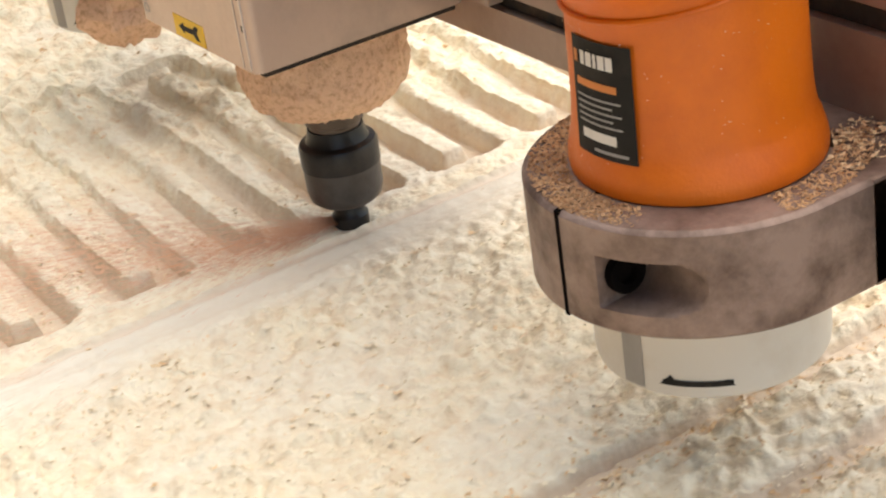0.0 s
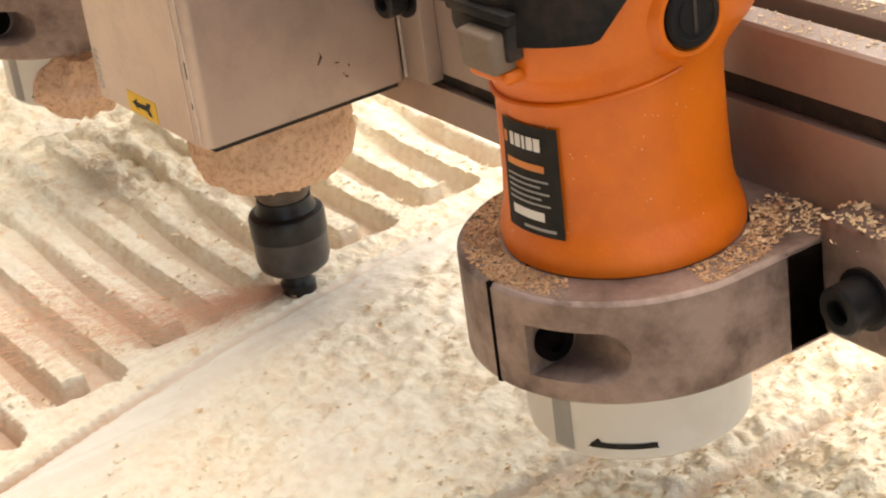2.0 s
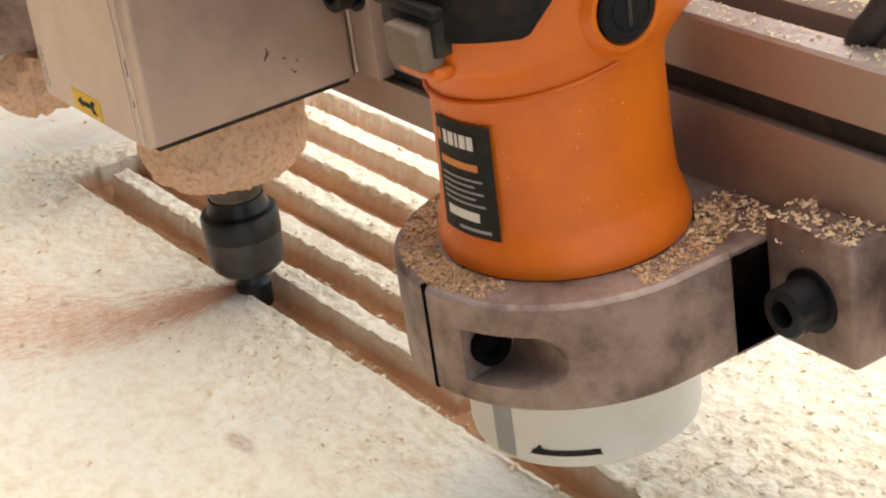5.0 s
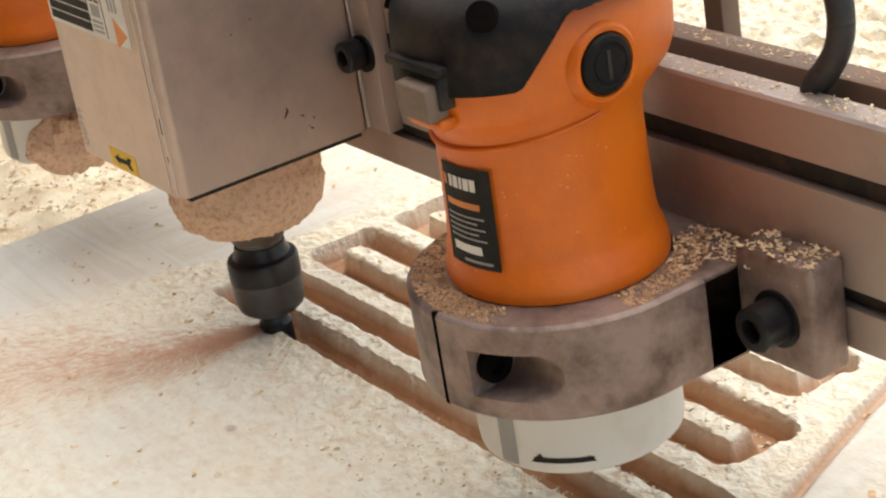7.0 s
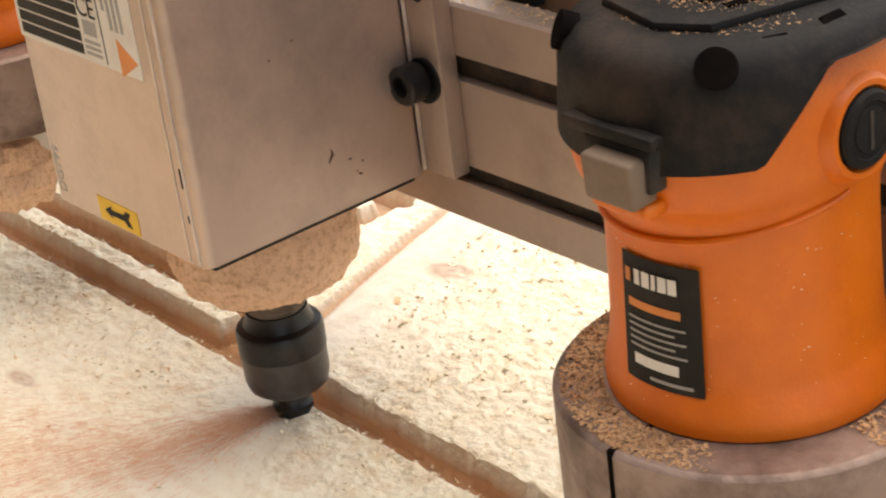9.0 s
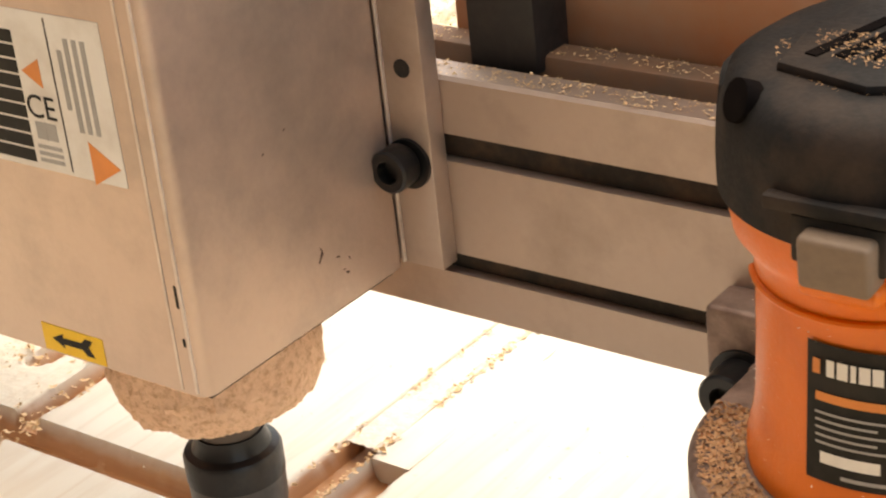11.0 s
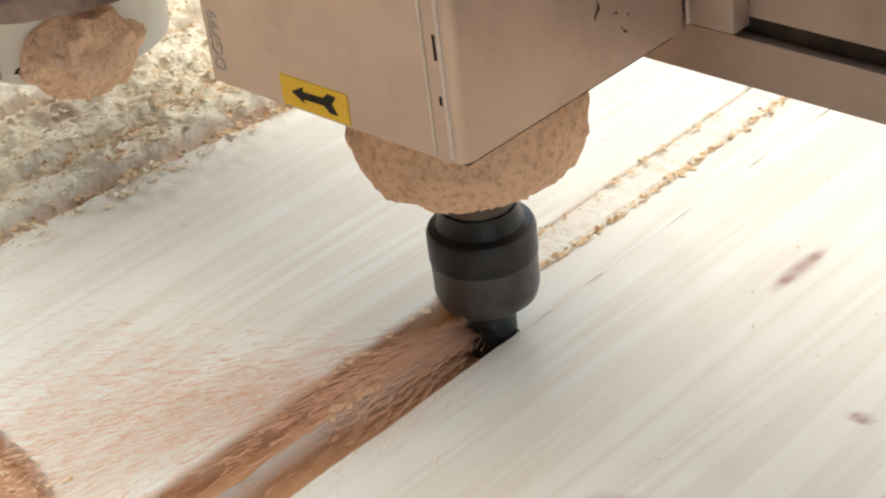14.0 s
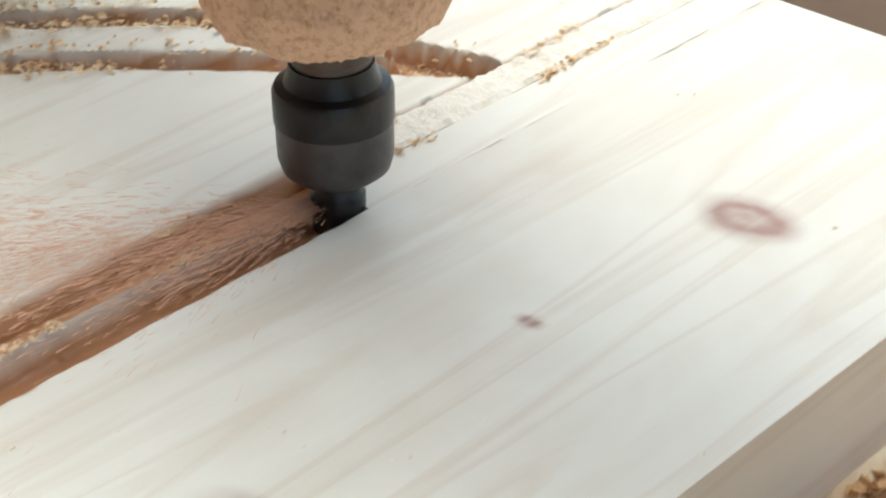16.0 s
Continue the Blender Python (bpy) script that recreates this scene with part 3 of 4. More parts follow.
    for y, z, h, w, lean in ((0.3, 95.2, 2.2, 0.45, -32), (0.9, 96.6, 1.5, 0.3, 14), (6.5, 92.6, 0.35, 0.8, -12), (10.5, 90.6, 0.5, 0.3, 35), (9.2, 87.2, 0.3, 0.9, -28), (8.2, 88.4, 0.25, 0.4, 10), (-6, 131, 0.3, 0.45, 20), (-14, 128, 0.3, 0.4, 0)):
        sc = bmesh.new()
        ring = [sc.verts.new((0.06, w * math.cos(a) * (1 + 0.35 * math.sin(3 * a + z)), h * math.sin(a) * (1 + 0.3 * math.cos(2 * a + y)))) for a in [k * math.tau / 10 for k in range(10)]]
        sc.faces.new(ring)
        part("scratch", turned(sc, Matrix.Translation((41.32, y, z)) @ Matrix.Rotation(radians(lean), 4, "X")), SCUFF, housing, smooth=False)
    # nose with its crust of dust
    bm = lathe([(13 + 15.2 * math.sin(a), 57 - 13.0 * math.cos(a)) for a in [k * math.pi / 2 / 14 for k in range(15)]] + [(28.3, 57 + 1.65 * k) for k in range(1, 13)], seg=150)
    bm.normal_update()
    for v in bm.verts:
        n = noise.noise(v.co * 0.16) * 1.1 + noise.noise(v.co * 0.55) * 0.7 + noise.noise(v.co * 1.6) * 0.55 - 0.8 * max(0.0, noise.noise(v.co * 0.35))
        v.co += v.normal * n
    part("dust_crust", bm, DUST, t, "thick tan crust of caked sawdust")
    part("shaft", lathe([(8.8, 30), (8.8, 37.5), (10.0, 38.2), (10.4, 44)], seg=40), SHAFT, t, "polished dark spindle shaft")
    nut = part("collet_nut", lathe([(13.4, 22.4), (13.4, 29.4), (12.8, 30.6), (10.8, 31.4), (9.9, 33.4), (9.4, 36.0)], seg=56), NUTS, t, "black collet nut")
    part("nut_skirt", lathe([(6.2, 8.6), (10.2, 8.9), (12.2, 10.6), (13.0, 13.5), (13.1, 22.5)], seg=56), NUTL, nut, "grey blurred lower half of the collet nut")
    bit = part("milling_bit", lathe([(5.6, -5.5), (6.2, -5.5), (6.3, 3.0), (5.2, 4.6), (5.2, 9)], seg=28), NUTS, t, "dark fluted milling bit")
    return t


# ---------------------------------------------------------------- trim router in its clamp
AX, AY = 191.5, -1.2


def clamp():
    t = thing("router_clamp", "stained cast aluminium clamp bracket dusted with shavings", "clamp bracket", "router clamps")
    r_out, zb, zt = 43.2, 57.2, 85.5
    nz, na = 26, 180
    bm = bmesh.new()
    # outer wall: straight cheeks behind, half a ring in front; a cross-bored pocket on the front right
    path = []
    for k in range(na + 1):
        a = math.pi + math.pi * k / na
        path.append((AX + r_out * math.cos(a), AY + r_out * math.sin(a)))
    path = [(AX - r_out, 38.0), (AX - r_out, 18.0)] + path + [(AX + r_out, 18.0), (AX + r_out, 38.0)]
    zs = [zb + 0.2] + [zb + 1.2 + (zt - zb - 2.4) * k / nz for k in range(nz + 1)] + [zt - 0.2]
    grid = []
    for j, z in enumerate(zs):
        row = []
        for x, y in path:
            inset = 0.9 if j in (0, len(zs) - 1) else 0.0
            d = Vector((x - AX, min(y - AY, 0), 0))
            d = d.normalized() if d.length else d
            p = Vector((x, y, z)) - d * inset
            h = z - 70.6
            if x > 203.0 and abs(h) < 6.6 and y < 5:
                p.y = max(p.y, -35.5 + math.sqrt(6.6**2 - h * h) * 1.1)
            row.append(bm.verts.new(p))
        grid.append(row)
    for a, b in zip(grid, grid[1:]):
        for k in range(len(path) - 1):
            bm.faces.new((a[k], a[k + 1], b[k + 1], b[k]))
    # rim faces to the bore
    bore = []
    for x, y in path:
        a = math.atan2(y - AY, x - AX)
        bore.append((AX + 30.6 * math.cos(a), AY + 30.6 * math.sin(a)))
    for row, z, flip in ((grid[-1], zt, False), (grid[0], zb, True)):
        ring = [bm.verts.new((x, y, z)) for x, y in bore]
        mid = []
        for (x, y), (u, w) in zip(path, bore):
            mid.append(bm.verts.new((x + (u - x) * 0.12, y + (w - y) * 0.12, z)))
        for a, b in ((row, mid), (mid, ring)):
            for k in range(len(path) - 1):
                f = (a[k], a[k + 1], b[k + 1], b[k])
                bm.faces.new(f[::-1] if flip else f)
    bmesh.ops.recalc_face_normals(bm, faces=list(bm.faces))
    body = part("ring", bm, CAST, t)
    back = [(AX - r_out, 38), (AX - r_out, 14), (AX - 30, 14), (AX - 22, 26), (AX, 31), (AX + 22, 26), (AX + 30, 14), (AX + r_out, 14), (AX + r_out, 38)]
    part("rear_block", prism(back, zb + 0.3, zt - 0.1, 0.6), CAST, t)
    part("lug", box(AX + r_out - 1, 262.5, 25.5, 38, 58.5, 91.0, 1.8, 3), CAST, t)
    part("lug", box(131.0, AX - r_out + 1, 25.5, 38, 58.5, 91.0, 1.8, 3), CAST, t)
    turn = Matrix.Translation((0, 0, 0)) @ Matrix.Rotation(radians(90), 4, "X")
    for x in (249.0, 140.5):
        b = part("bolt", turned(lathe([(0.1, 0), (6.0, 0), (6.4, 0.5), (6.4, 9.0), (5.8, 9.6), (3.4, 9.6), (3.1, 6), (0.1, 6)], seg=28), Matrix.Translation((x, 25.4, 73.5)) @ turn), NUTS, t, "black socket-head bolt")
        part("washer", turned(lathe([(0.1, -0.4), (8.2, -0.4), (8.2, 0.9), (0.1, 0.9)], seg=28), Matrix.Translation((x, 25.5, 73.5)) @ turn), NUTS, b)
    part("slit", box(AX - 0.9, AX + 0.5, AY - r_out - 0.12, AY - 30, zb + 0.5, zt + 0.08, 0), HOLE_SHADE, body, "dark clamping slit", False)
    part("clamp_screw", turned(lathe([(0.1, 0), (5.2, 0), (5.2, 3.0), (2.8, 3.0), (2.6, 1), (0.1, 1)], seg=24), Matrix.Translation((202.4, -35.6, 70.6)) @ Matrix.Rotation(radians(90), 4, "Y")), HOLE_SHADE, t, "black recessed clamp screw")
    return t


def trim_router():
    t = thing("trim_router", "orange and black electric trim router held in the clamp", "router", "trim routers")
    # lower motor housing
    prof = [(30.2, 85.2), (31.2, 86.0), (31.4, 88.0), (31.3, 90), (30.7, 93), (30.1, 95), (29.8, 97), (29.3, 102), (29.0, 112), (28.8, 124), (29.0, 130), (29.8, 134), (31.4, 137), (33.0, 140), (34.0, 144), (34.2, 150), (34.2, 158), (31.0, 164)]
    bm = lathe(prof, AX, AY, 96)
    for v in bm.verts:
        if v.co.z > 131:
            w = min((v.co.z - 131) / 10, 1)
            dx, dy = v.co.x - AX, v.co.y - AY
            # squarer head, with a dropped lip under the switch
            v.co.y = AY + dy * (1 + (0.06 if dy < 0 else 0.27) * w)
            v.co.x = AX + dx * (1 - 0.03 * w)
            if dy < -20 and v.co.z < 141:
                v.co.z -= 1.5 * w
        if v.co.x > AX and v.co.z > 88:
            v.co.x = AX + (v.co.x - AX) * (1 - 0.085 * min((v.co.z - 88) / 9, 1))
    body = part("motor_housing", bm, ORANGE, t, "orange moulded plastic motor housing")
    # ridge round the neck and the slanted moulding
    ridge = []
    for k in range(49):
        a = radians(-150 + 150 * k / 48)
        ridge.append((AX + (29.2 if math.cos(a) < 0 else 27.2) * math.cos(a), AY + 29.2 * math.sin(a), 127.5 + 7 * (k / 48) ** 2.2))
    part("moulded_rib", tube(ridge, 0.8, 8), ORANGE, body)
    # brush cap on the side
    side = Matrix.Translation((AX - 2.8, AY + 0.8, 148.2)) @ Matrix.Rotation(radians(90), 4, "Y")
    part("brush_boss", turned(lathe([(13.0, 22), (12.6, 29), (10.8, 33), (9.8, 34.4), (8.6, 34.4), (8.0, 33.2)], seg=48), side), ORANGE, body)
    cap = part("brush_cap", turned(lathe([(7.9, 30), (7.9, 34.6), (7.3, 35.4), (5.9, 35.5), (5.7, 35.0), (4.6, 35.0), (4.4, 35.3), (0.2, 35.4)], seg=40), side), BLACK, t, "black slotted brush cap")
    part("screw_slot", box(AX + 32.2, AX + 32.75, AY + 0.3, AY + 1.3, 144.3, 152.1, 0), SHADE_BLACK, cap, smooth=False)
    # black head cover with a raked lower edge
    seg, rows = 120, []
    bm = bmesh.new()
    for lev in range(9):
        row = []
        for k in range(seg):
            a = 2 * math.pi * k / seg
            deg = (math.degrees(a) + 90 + 180) % 360 - 180
            rise = max(0.0, abs(deg) - 53) / 30
            low = 147.2 + 23 * min(rise, 1.0) - 0.6 * (abs(deg) < 53) * (1 - abs(deg) / 53)
            top = 166.0
            low = min(low, top - 1)
            if lev <= 5:
                z = low + (top - 3.5 - low) * lev / 5 if low < top - 4 else low
                r = 35.3 - 1.2 * lev / 5
            else:
                f = (lev - 5) / 3
                z = max(low, top - 3.5) + (170.0 - max(low, top - 3.5)) * math.sin(f * math.pi / 2)
                r = 34.1 - 8.0 * (1 - math.cos(f * math.pi / 2))
            dx, dy = r * math.cos(a), r * math.sin(a)
            dy *= 1.07 if dy < 0 else 1.275
            row.append(bm.verts.new((AX + dx * (0.98 if dx < 0 else 0.925), AY + dy, z)))
        rows.append(row)
    for a, b in zip(rows, rows[1:]):
        for k in range(seg):
            bm.faces.new((a[k], a[(k + 1) % seg], b[(k + 1) % seg], b[k]))
    bm.faces.new(rows[-1])
    cover = part("head_cover", bm, BLACK, t, "dusty black plastic head cover")
    part("vent_plate", prism([(AX - 17, AY - 19), (AX + 2, AY - 24), (AX + 12, AY - 19), (AX + 20, AY + 10), (AX + 12, AY + 24), (AX - 14, AY + 24), (AX - 20, AY)], 169.0, 171.8, 0.9), BLACK, cover)
    # black plates and discs on the cover, coloured as shaded vents and wells
    for i in range(5):
        part("vent_slot", turned(box(-1.3, 1.3, -11, 11, -0.3, 0.25, 0), Matrix.Translation((AX - 10 + 5.2 * i, AY - 4 + i, 171.9)) @ Matrix.Rotation(radians(-14), 4, "Z")), HOLE_SHADE, cover, smooth=False)
    for x, y, z in ((AX - 20, AY - 28, 167.3), (AX + 20, AY - 27, 167.3)):
        d = Vector((x - AX, y - AY, 14)).normalized()
        part("screw_well", turned(lathe([(0.1, -3), (4.0, -3), (4.0, 0.5), (3.4, 0.6), (0.1, 0.4)], seg=24), Matrix.Translation((x, y, z)) @ d.to_track_quat("Z", "Y").to_matrix().to_4x4()), HOLE_SHADE, cover)
    for k in range(2):
        a = radians(-28 + 26 * k)
        d = Vector((math.cos(a), math.sin(a), 0.75)).normalized()
        part("vent_recess", turned(lathe([(0.1, -3), (4.6, -3), (4.6, 0.2), (3.9, 0.35), (0.1, 0.2)], seg=6), Matrix.Translation((AX + 27.4 * math.cos(a), AY + 31 * math.sin(a), 166.6 + k)) @ d.to_track_quat("Z", "Y").to_matrix().to_4x4()), HOLE_SHADE, cover)
    part("cover_lip", turned(box(-9.5, 15, -1.6, 2, -1.4, 1.4, 0.8), Matrix.Translation((AX - 1, AY - 37.2, 154.4))), BLACK, cover)
    # switch
    part("switch_recess", box(185.8, 203.5, AY - 37.6, AY - 33, 143.5, 152.5, 0.8), SHADE_BLACK, t)
    part("switch_button", turned(box(-6.4, 6.9, -5.0, 2, -4.9, 5.0, 1.1, 3), Matrix.Translation((195.2, AY - 36.5, 146.0)) @ Matrix.Rotation(radians(4), 4, "X")), GREYBTN, t, "worn grey-beige switch button")
    part("switch_lip", box(187.2, 202.4, AY - 38.4, AY - 32, 137.6, 141.2, 1.4, 3), ORANGE, body)
    # maker's sticker, wrapped round the housing
    def wrapped(a0, a1, z0, z1, r, lean=0.0):
        b = bmesh.new()
        n = 14
        lo, hi = [], []
        for k in range(n + 1):
            a = radians(a0 + (a1 - a0) * k / n)
            lo.append(b.verts.new((AX + r * math.cos(a), AY + r * math.sin(a), z0)))
            hi.append(b.verts.new((AX + (r - lean) * math.cos(a), AY + (r - lean) * math.sin(a), z1)))
        for k in range(n):
            b.faces.new((lo[k], lo[k + 1], hi[k + 1], hi[k]))
        return b
    st = part("maker_sticker", wrapped(-104, -65.5, 95.0, 123.6, 30.35, 1.0), INK, t, "black maker's sticker with pale print")
    part("print_mark", wrapped(-101, -98, 117.5, 120.5, 30.0, 0.1), SIGNAL, st)
    for k, (a0, a1) in enumerate(((-95.5, -92.5), (-91.5, -87.5), (-86.5, -84.5), (-83.5, -79.5), (-78.8, -75))):
        part("print_block", wrapped(a0, a1, 117.4, 120.8, 30.0, 0.1), PAPER, st)
    part("print_bar", wrapped(-100, -74, 112.0, 113.8, 30.0, 0.1), SIGNAL, st)
    for i in range(5):
        part("print_line", wrapped(-100, -72 - 5 * (i % 2), 103.0 + 1.6 * i, 103.5 + 1.6 * i, 30.2, 0.05), PRINT, st)
    part("print_bar", wrapped(-98, -76, 99.0, 101.4, 30.35, 0.1), PAPER, st)
    part("print_line", wrapped(-90, -70, 96.4, 97.2, 30.45, 0.05), PRINT, st)
    # white nose collar below the clamp
    col = part("nose_collar", lathe([(20, 32.6), (28.6, 32.6), (29.6, 33.6), (29.9, 36), (29.9, 64)], AX, AY, 72), WHITE, t, "white enamelled nose collar")
    part("scale_band", wrapped(-86, -74, 34.5, 60, 30.05), PRINT, col, "dark grey stripe")
    ar = bmesh.new()
    out = [(-66, 36.6), (-60, 39.6), (-58.5, 38.3), (-33, 38.3), (-30, 36.4)]
    ar.faces.new([ar.verts.new((AX + 30.1 * math.cos(radians(a)), AY + 30.1 * math.sin(radians(a)), z)) for a, z in out])
    part("scale_arrow", joined(wrapped(-64, -31, 36.6, 38.2, 30.1), ar), INK, col, "black direction arrow")
    part("collet", lathe([(5, 28.5), (8.5, 28.5), (8.5, 33)], AX, AY, 32), NUTS, t, "dark collet end")
    return t


def shavings(name, label, count, where, size, seed, mat=CHIP, kind="stuff"):
    """Loose curled flakes; where(r) gives a place and the height of its support."""
    r = random.Random(seed)
    co, faces = [], []
    for _ in range(count):
        spot = where(r)
        if spot is None:
            continue
        x, y, z = spot
        s = size * (0.4 + 1.1 * r.random() ** 2)
        q = Euler((r.uniform(-0.9, 0.9), r.uniform(-0.9, 0.9), r.uniform(0, 6.3))).to_matrix()
        w, curl = s * r.uniform(0.25, 0.6), r.uniform(0.5, 2.6)
        n = 3
        b = len(co)
        for k in range(n + 1):
            a = (k / n - 0.5) * curl
            p = Vector((math.sin(a) * s / curl * 1.6, 0, (1 - math.cos(a)) * s / curl * 1.6))
            for side in (-1, 1):
                v = q @ (p + Vector((0, side * w * (0.5 + 0.5 * r.random()), 0)))
                co.append(((x + v.x) * U, (y + v.y) * U, (z + abs(v.z) * 0.8 + 0.15) * U))
        for k in range(n):
            faces.append((b + 2 * k, b + 2 * k + 1, b + 2 * k + 3, b + 2 * k + 2))
    me = bpy.data.meshes.new(name)
    me.from_pydata(co, [], faces)
    me.materials.append(mat)
    ob = new(name, me)
    return tagged(ob, label, "wood shavings", kind=kind)


spin = spindle()
grip = clamp()
tool = trim_router()
LEFT_HEAD = -350.0
grip_left = copy_thing(grip, Matrix.Identity(4))
tool_left = copy_thing(tool, Matrix.Identity(4))


# ---------------------------------------------------------------- the beam that carries the heads
def beam():
    t = thing("gantry_beam", "slotted grey aluminium gantry beam strewn with sawdust", "gantry beam")
    x0, x1 = -620, 760
    prof = [(38, 64), (38, 75.8), (41.5, 75.8), (41.5, 81.6), (38, 81.6), (38, 107.2), (41.5, 107.2), (41.5, 114.6), (38, 114.6), (38, 128.8), (38.9, 129.7), (47.5, 129.7), (47.5, 64)]
    bm = bmesh.new()
    a = [bm.verts.new((x0, y, z)) for y, z in prof]
    b = [bm.verts.new((x1, y, z)) for y, z in prof]
    for k in range(len(prof)):
        j = (k + 1) % len(prof)
        bm.faces.new((a[k], a[j], b[j], b[k]))
    bm.faces.new(a[::-1])
    bm.faces.new(b)
    bmesh.ops.recalc_face_normals(bm, faces=list(bm.faces))
    part("extrusion", bm, ALU, t)
    # dark strips on the slot floors carry the slots' shade as colour
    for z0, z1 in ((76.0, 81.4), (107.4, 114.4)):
        part("slot_shade_strip", box(x0, x1, 41.0, 41.45, z0, z1, 0), SHADE_BLACK, t, "dusty strip coloured dark for the slot's shade", False)
    part("rail_cover", joined(box(x0, x1, 53.5, 63.5, 70, 132.2, 1.2), box(x0, x1, 47.6, 53.6, 70, 112, 0)), BROWN, t, "rusty brown rail cover")
    part("back_plate", box(40, 160, 64.2, 72, 90, 300, 0.6), RUST, t, "rust-stained steel back plate")
    for x, z in ((118, 158), (150, 200), (80, 200)):
        part("plate_bolt", turned(lathe([(0.1, 0), (4.2, 0), (4.2, 4), (0.1, 4)], seg=20), Matrix.Translation((x, 64, z)) @ Matrix.Rotation(radians(90), 4, "X")), NUTS, t, "black bolt head")
    part("bracket", box(54, 74, 50, 66, 128, 300, 1.0), RUBBER, t, "black dusty rubber bracket")
    part("post", box(176, 184, 73, 80, 60, 300, 0.6), BROWN, t, "mottled steel post")
    return t


rail = beam()
def glide(pts, n=6):
    """Points along a smooth line through the given ones."""
    p = [Vector(q) for q in pts]
    out = []
    for k in range(len(p) - 1):
        a, b, c, d = p[max(k - 1, 0)], p[k], p[k + 1], p[min(k + 2, len(p) - 1)]
        for i in range(n):
            u = i / n
            out.append(tuple(0.5 * (2 * b + (c - a) * u + (2 * a - 5 * b + 4 * c - d) * u * u + (3 * b - a - 3 * c + d) * u ** 3)))
    return out + [tuple(p[-1])]


cable = tagged(part("power_cable", tube(glide([(243, 48.6, 120), (245, 48.6, 130), (250, 49, 136), (254, 49.5, 143), (255, 50, 151), (253, 50.5, 160), (248, 51.5, 170), (240, 53, 184), (230, 56, 205)]), 3.7), RUBBER), "thick black rubber cable rising from the beam", "cable")


def on_clamp(r):
    a = radians(r.choice((r.uniform(180, 266), r.uniform(180, 266), r.triangular(262, 300, 262), r.uniform(-12, 60))))
    d = r.uniform(32, 41.5)
    return AX + d * math.cos(a), AY + d * math.sin(a), 85.4


def on_lug(r):
    x, y = r.uniform(208, 261.5), r.uniform(14, 37.5)
    if y < 25 and x > 228:
        return None
    if math.hypot(x - AX, y - AY) < 32:
        return None
    return x, y, 85.4 + (5.5 if x > 234 and y > 25.5 else 0)


def on_beam(r):
    return r.uniform(-200, 420), *r.choice(((r.uniform(38.8, 47), 129.9), (r.uniform(38.8, 47), 129.9), (r.uniform(54.5, 62.5), 132.3)))


def on_router(r):
    a, z = radians(r.uniform(-165, 20)), r.uniform(90, 128)
    d = 31.3 - 2.0 * min((z - 90) / 12, 1)
    return AX + d * math.cos(a) * (1 if math.cos(a) < 0 else 0.925), AY + d * math.sin(a), z


def on_cover(r):
    a = radians(r.uniform(-170, -10))
    d = r.uniform(6, 24)
    return AX + d * math.cos(a), AY + d * math.sin(a), 171.9 if d < 17 else 169.9


carried_dust = [
    shavings("router_specks", "tiny pale specks of dust clinging to the orange housing", 130, on_router, 0.32, 15, SAW),
    shavings("cover_dust", "fine tan dust on the black head cover", 900, on_cover, 0.4, 16, GRIT),
    shavings("clamp_dust", "fine tan sawdust lying on the clamp", 4200, on_clamp, 0.8, 5, GRIT),
    shavings("clamp_shavings", "heap of curled shavings on the clamp's lug", 620, on_lug, 1.25, 6),
    shavings("beam_shavings", "pale shavings scattered on the beam's top", 4600, on_beam, 0.7, 7),
]


crust = lathe([(4, 26)] + [(10 + 8 * math.sin(k * 0.4), 28 + 3.2 * k) for k in range(9)], AX + 19, AY - 9, 60)
crust.normal_update()
for v in crust.verts:
    v.co += v.normal * (noise.noise(v.co * 0.15) * 4 + noise.noise(v.co * 0.6) * 1.6)
caked = tagged(part("sawdust_clump", crust, DUST), "tan clump of sawdust caked on the far router's collar", "sawdust")


# shavings lying on the panel and the bed
GX, GY = np.meshgrid(np.arange(WEST, EAST + 3, 3.0), np.arange(SOUTH, NORTH + 3, 3.0), indexing="ij")
GZ = panel_heights(GX, GY)[0]


def top_at(x, y):
    return float(GZ[min(max(round((x - WEST) / 3), 0), GZ.shape[0] - 1), min(max(round((y - SOUTH) / 3), 0), GZ.shape[1] - 1)])


def along_cuts(r):
    k = r.random()
    if k < 0.35:
        x, y = r.choice((411.0, 422.6, 423.0, 423.2)) + r.gauss(0, 0.8), r.uniform(-450, 400)
        if F1(np.array([x]), np.array([y]), 22)[0] < 0.45:
            return None
        return x, y, 0.0
    elif k < 0.75:
        line = r.choice(SCROLLS)
        i = r.randrange(len(line) - 1)
        f = r.random()
        x = line[i][0] * (1 - f) + line[i + 1][0] * f + r.gauss(0, 3.6)
        y = line[i][1] * (1 - f) + line[i + 1][1] * f + r.gauss(0, 3.6)
    else:
        x, y = r.choice((178, 216)) + r.gauss(0, 7), r.uniform(-300, 160)
    return x, y, top_at(x, y)


def field_spots(r):
    x, y = r.uniform(-310, 300), r.uniform(-560, 300)
    if x > -60 and r.random() < 0.7:
        return None
    return x, y, top_at(x, y)


def bed_spots(r):
    x, y = 552 + 120 * r.random() ** 1.4, r.uniform(-300, 420)
    return x, y, float(bed_heights(np.array([x]), np.array([y]))[0][0]) - 0.3 + 2.5 * r.random()


def far_bed_spots(r):
    x, y = r.uniform(-520, -328), r.uniform(-560, 100)
    return x, y, float(bed_heights(np.array([x]), np.array([y]))[0][0]) - 0.3 + 2.0 * r.random()


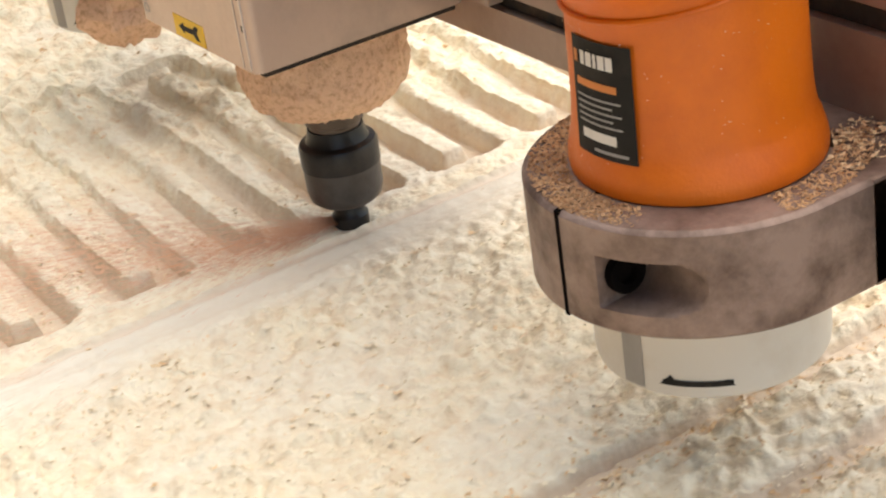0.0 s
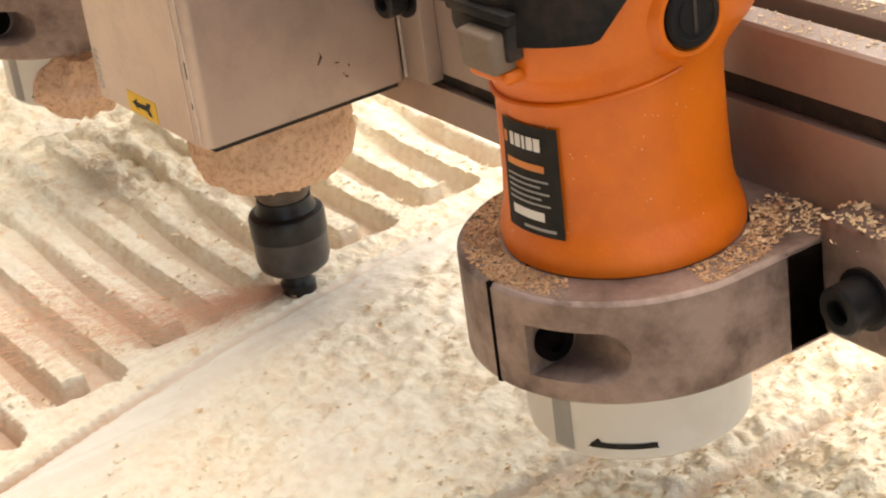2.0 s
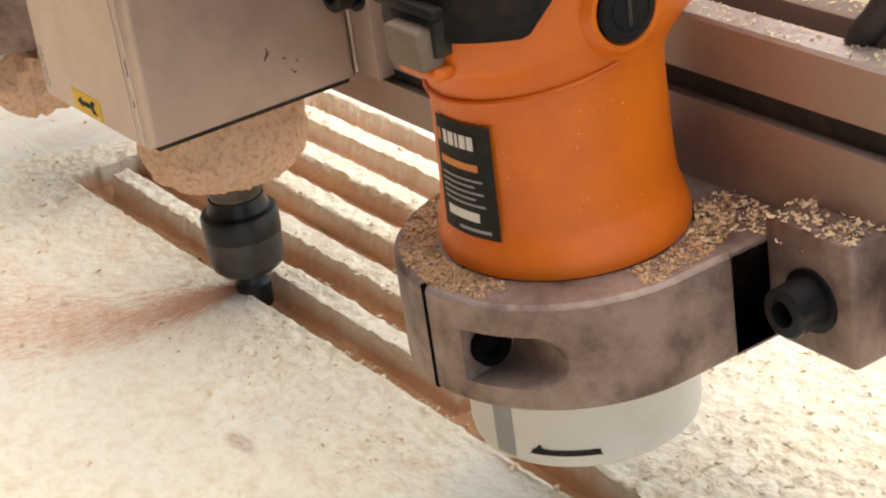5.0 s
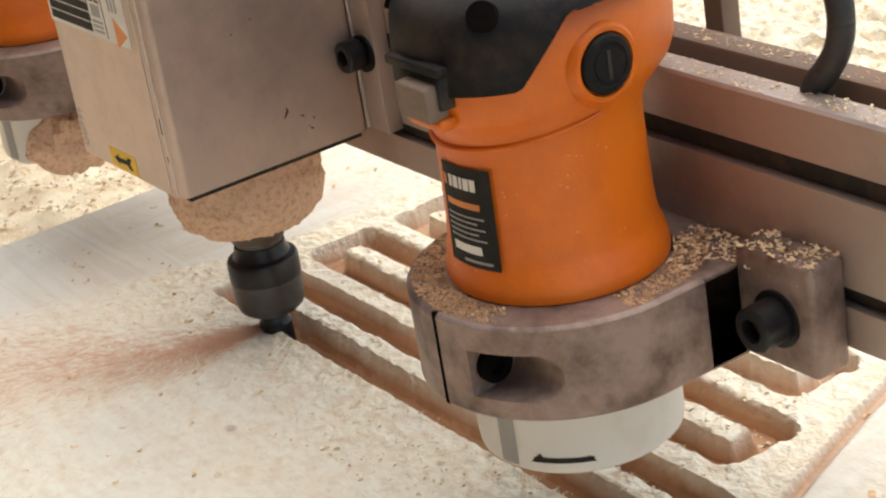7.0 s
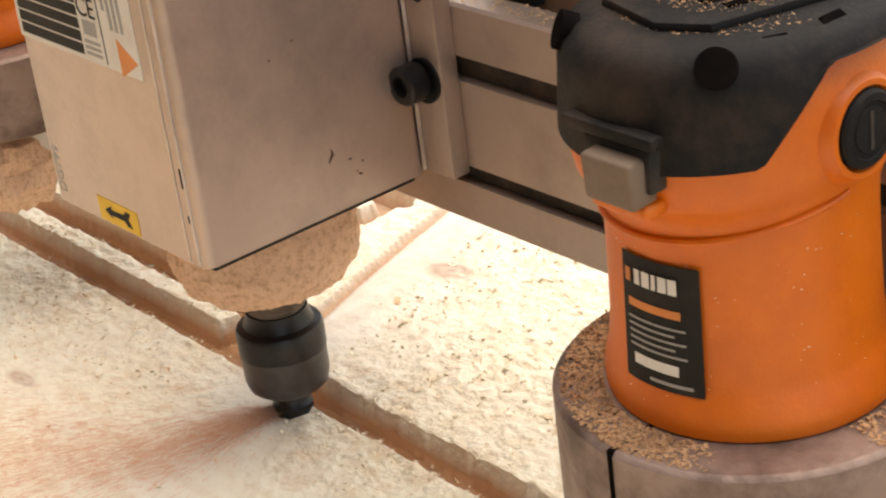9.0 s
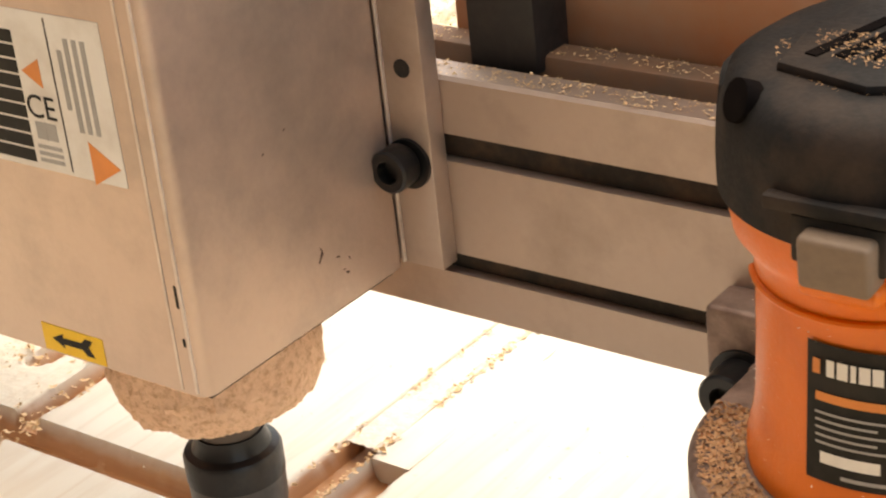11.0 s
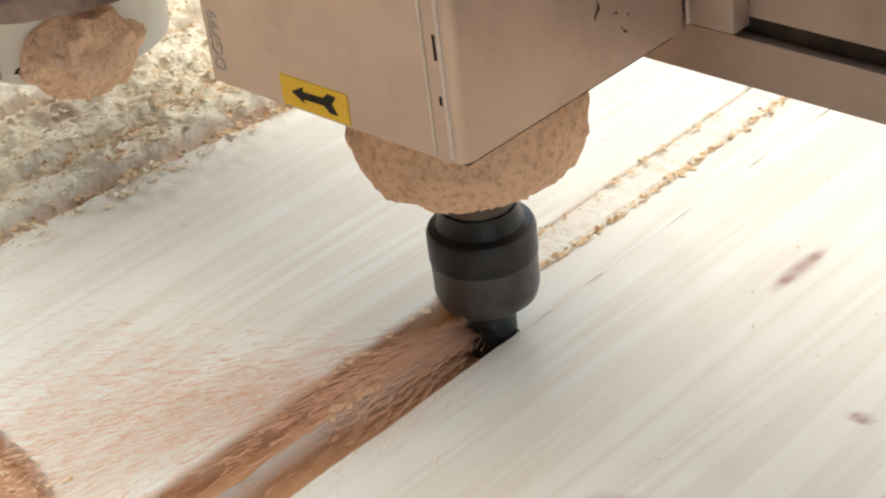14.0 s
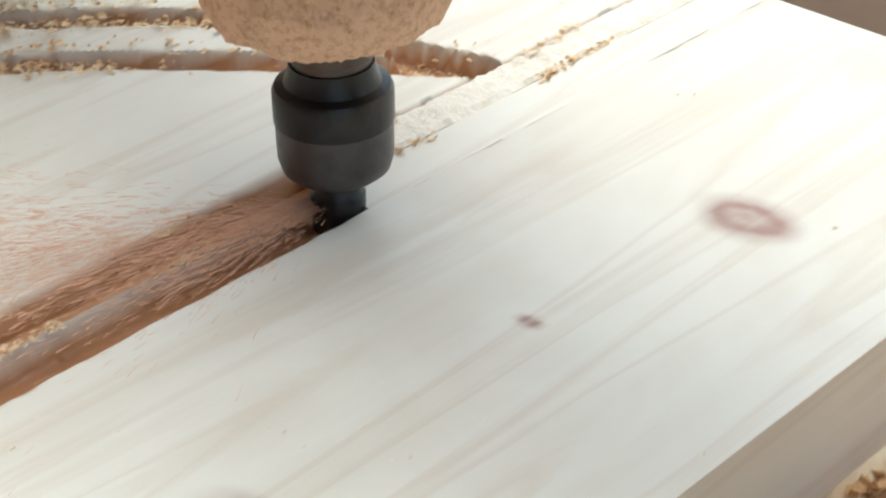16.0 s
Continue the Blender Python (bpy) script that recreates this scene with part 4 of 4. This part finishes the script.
shavings("cut_shavings", "pale curled shavings along the routed slots", 6200, along_cuts, 1.5, 8)
def filled_scrolls(r):
    line = r.choice(SCROLLS)
    i = r.randrange(len(line) - 1)
    f = r.random()
    x = line[i][0] * (1 - f) + line[i + 1][0] * f + r.gauss(0, 4.5)
    y = line[i][1] * (1 - f) + line[i + 1][1] * f + r.gauss(0, 4.5)
    if x > 345 or F1(np.array([x]), np.array([y]), 14)[0] < 0.3:
        return None
    return x, y, max(top_at(x, y), -3.5) + 1.5 * r.random()


shavings("scroll_chips", "tan heaps of chips filling the scroll slots", 9000, filled_scrolls, 1.8, 17)
shavings("panel_shavings", "loose pale shavings on the louvred panel", 2500, field_spots, 1.8, 9)
def grain_spots(r):
    x, y = r.uniform(-60, 285), r.uniform(-480, 120)
    off = x - ARCH + math.sqrt(ARCH**2 - min(y, 0) ** 2)
    if F2(np.array([x]), np.array([y]), 18)[0] < 0.35 or -12 < off < 34:
        return None
    return x, y, top_at(x, y) - 0.3


def scroll_spots(r):
    x, y = r.uniform(222, 296), r.uniform(-330, 330)
    return x, y, top_at(x, y)


def stile_spots(r):
    x, y = r.uniform(300, 548), r.uniform(-440, 430)
    if F1(np.array([x]), np.array([y]), 60)[0] < 0.45 or 405 < x < 440:
        return None
    return x, y, 0.0


shavings("panel_grains", "coarse pale grains of sawdust over the panel", 22000, grain_spots, 1.5, 11, SAW)
shavings("scroll_shavings", "mounds of curled shavings over the scroll slots", 5000, scroll_spots, 2.0, 12, SAW)
shavings("stile_specks", "tiny dust specks on the bare stile", 2600, stile_spots, 0.55, 13, SAW)
shavings("bed_shavings", "deep curly tan shavings beside the panel", 20000, bed_spots, 2.9, 10, CURL)
shavings("far_bed_shavings", "pale loose shavings over the bed past the panel", 11000, far_bed_spots, 2.4, 14, SAW)


# fine chips thrown out behind the spinning bit
def flying_dust():
    r = random.Random(21)
    co, faces = [], []
    for _ in range(14000):
        far = 5 + 245 * r.random() ** 1.15
        a = radians(-110 + r.gauss(0, 13) + 8 * math.sin(far * 0.05))
        u, w = math.cos(a), math.sin(a)
        z = 1.0 + abs(r.gauss(0, 0.5 + 0.035 * far))
        long, wide = r.uniform(0.6, 3.0), r.uniform(0.03, 0.085)
        rise = r.uniform(-0.4, 0.4)
        b = len(co)
        for k, side, up in ((-long, 0, -rise), (long, wide, rise), (long, -wide, rise + wide)):
            co.append(((far * u + k * u - side * w) * U, (far * w + k * w + side * u) * U, max(z + up, 0.6) * U))
        faces.append((b, b + 1, b + 2))
    me = bpy.data.meshes.new("flying_dust")
    me.from_pydata(co, [], faces)
    me.materials.append(SPRAY)
    return tagged(new("flying_dust", me), "thin reddish spray of wood dust thrown out behind the bit", "sawdust", kind="stuff")


spray = flying_dust()


# ---------------------------------------------------------------- what travels
def motions():
    for ob in (spin, grip, tool, rail, cable, spray, *carried_dust):
        walk(ob, [(t, pose(x, y, 0)) for t, x, y in TRAVEL])
    for ob in (strip, slot_dust):
        walk(ob, [(t, pose(0, max(y, -0.4308) if t > 10.9 else -0.4308, 0)) for t, x, y in TRAVEL])
    for ob in (grip_left, tool_left, caked):
        walk(ob, [(t, pose(x + LEFT_HEAD * U, y, 9 * U)) for t, x, y in TRAVEL])


motions()
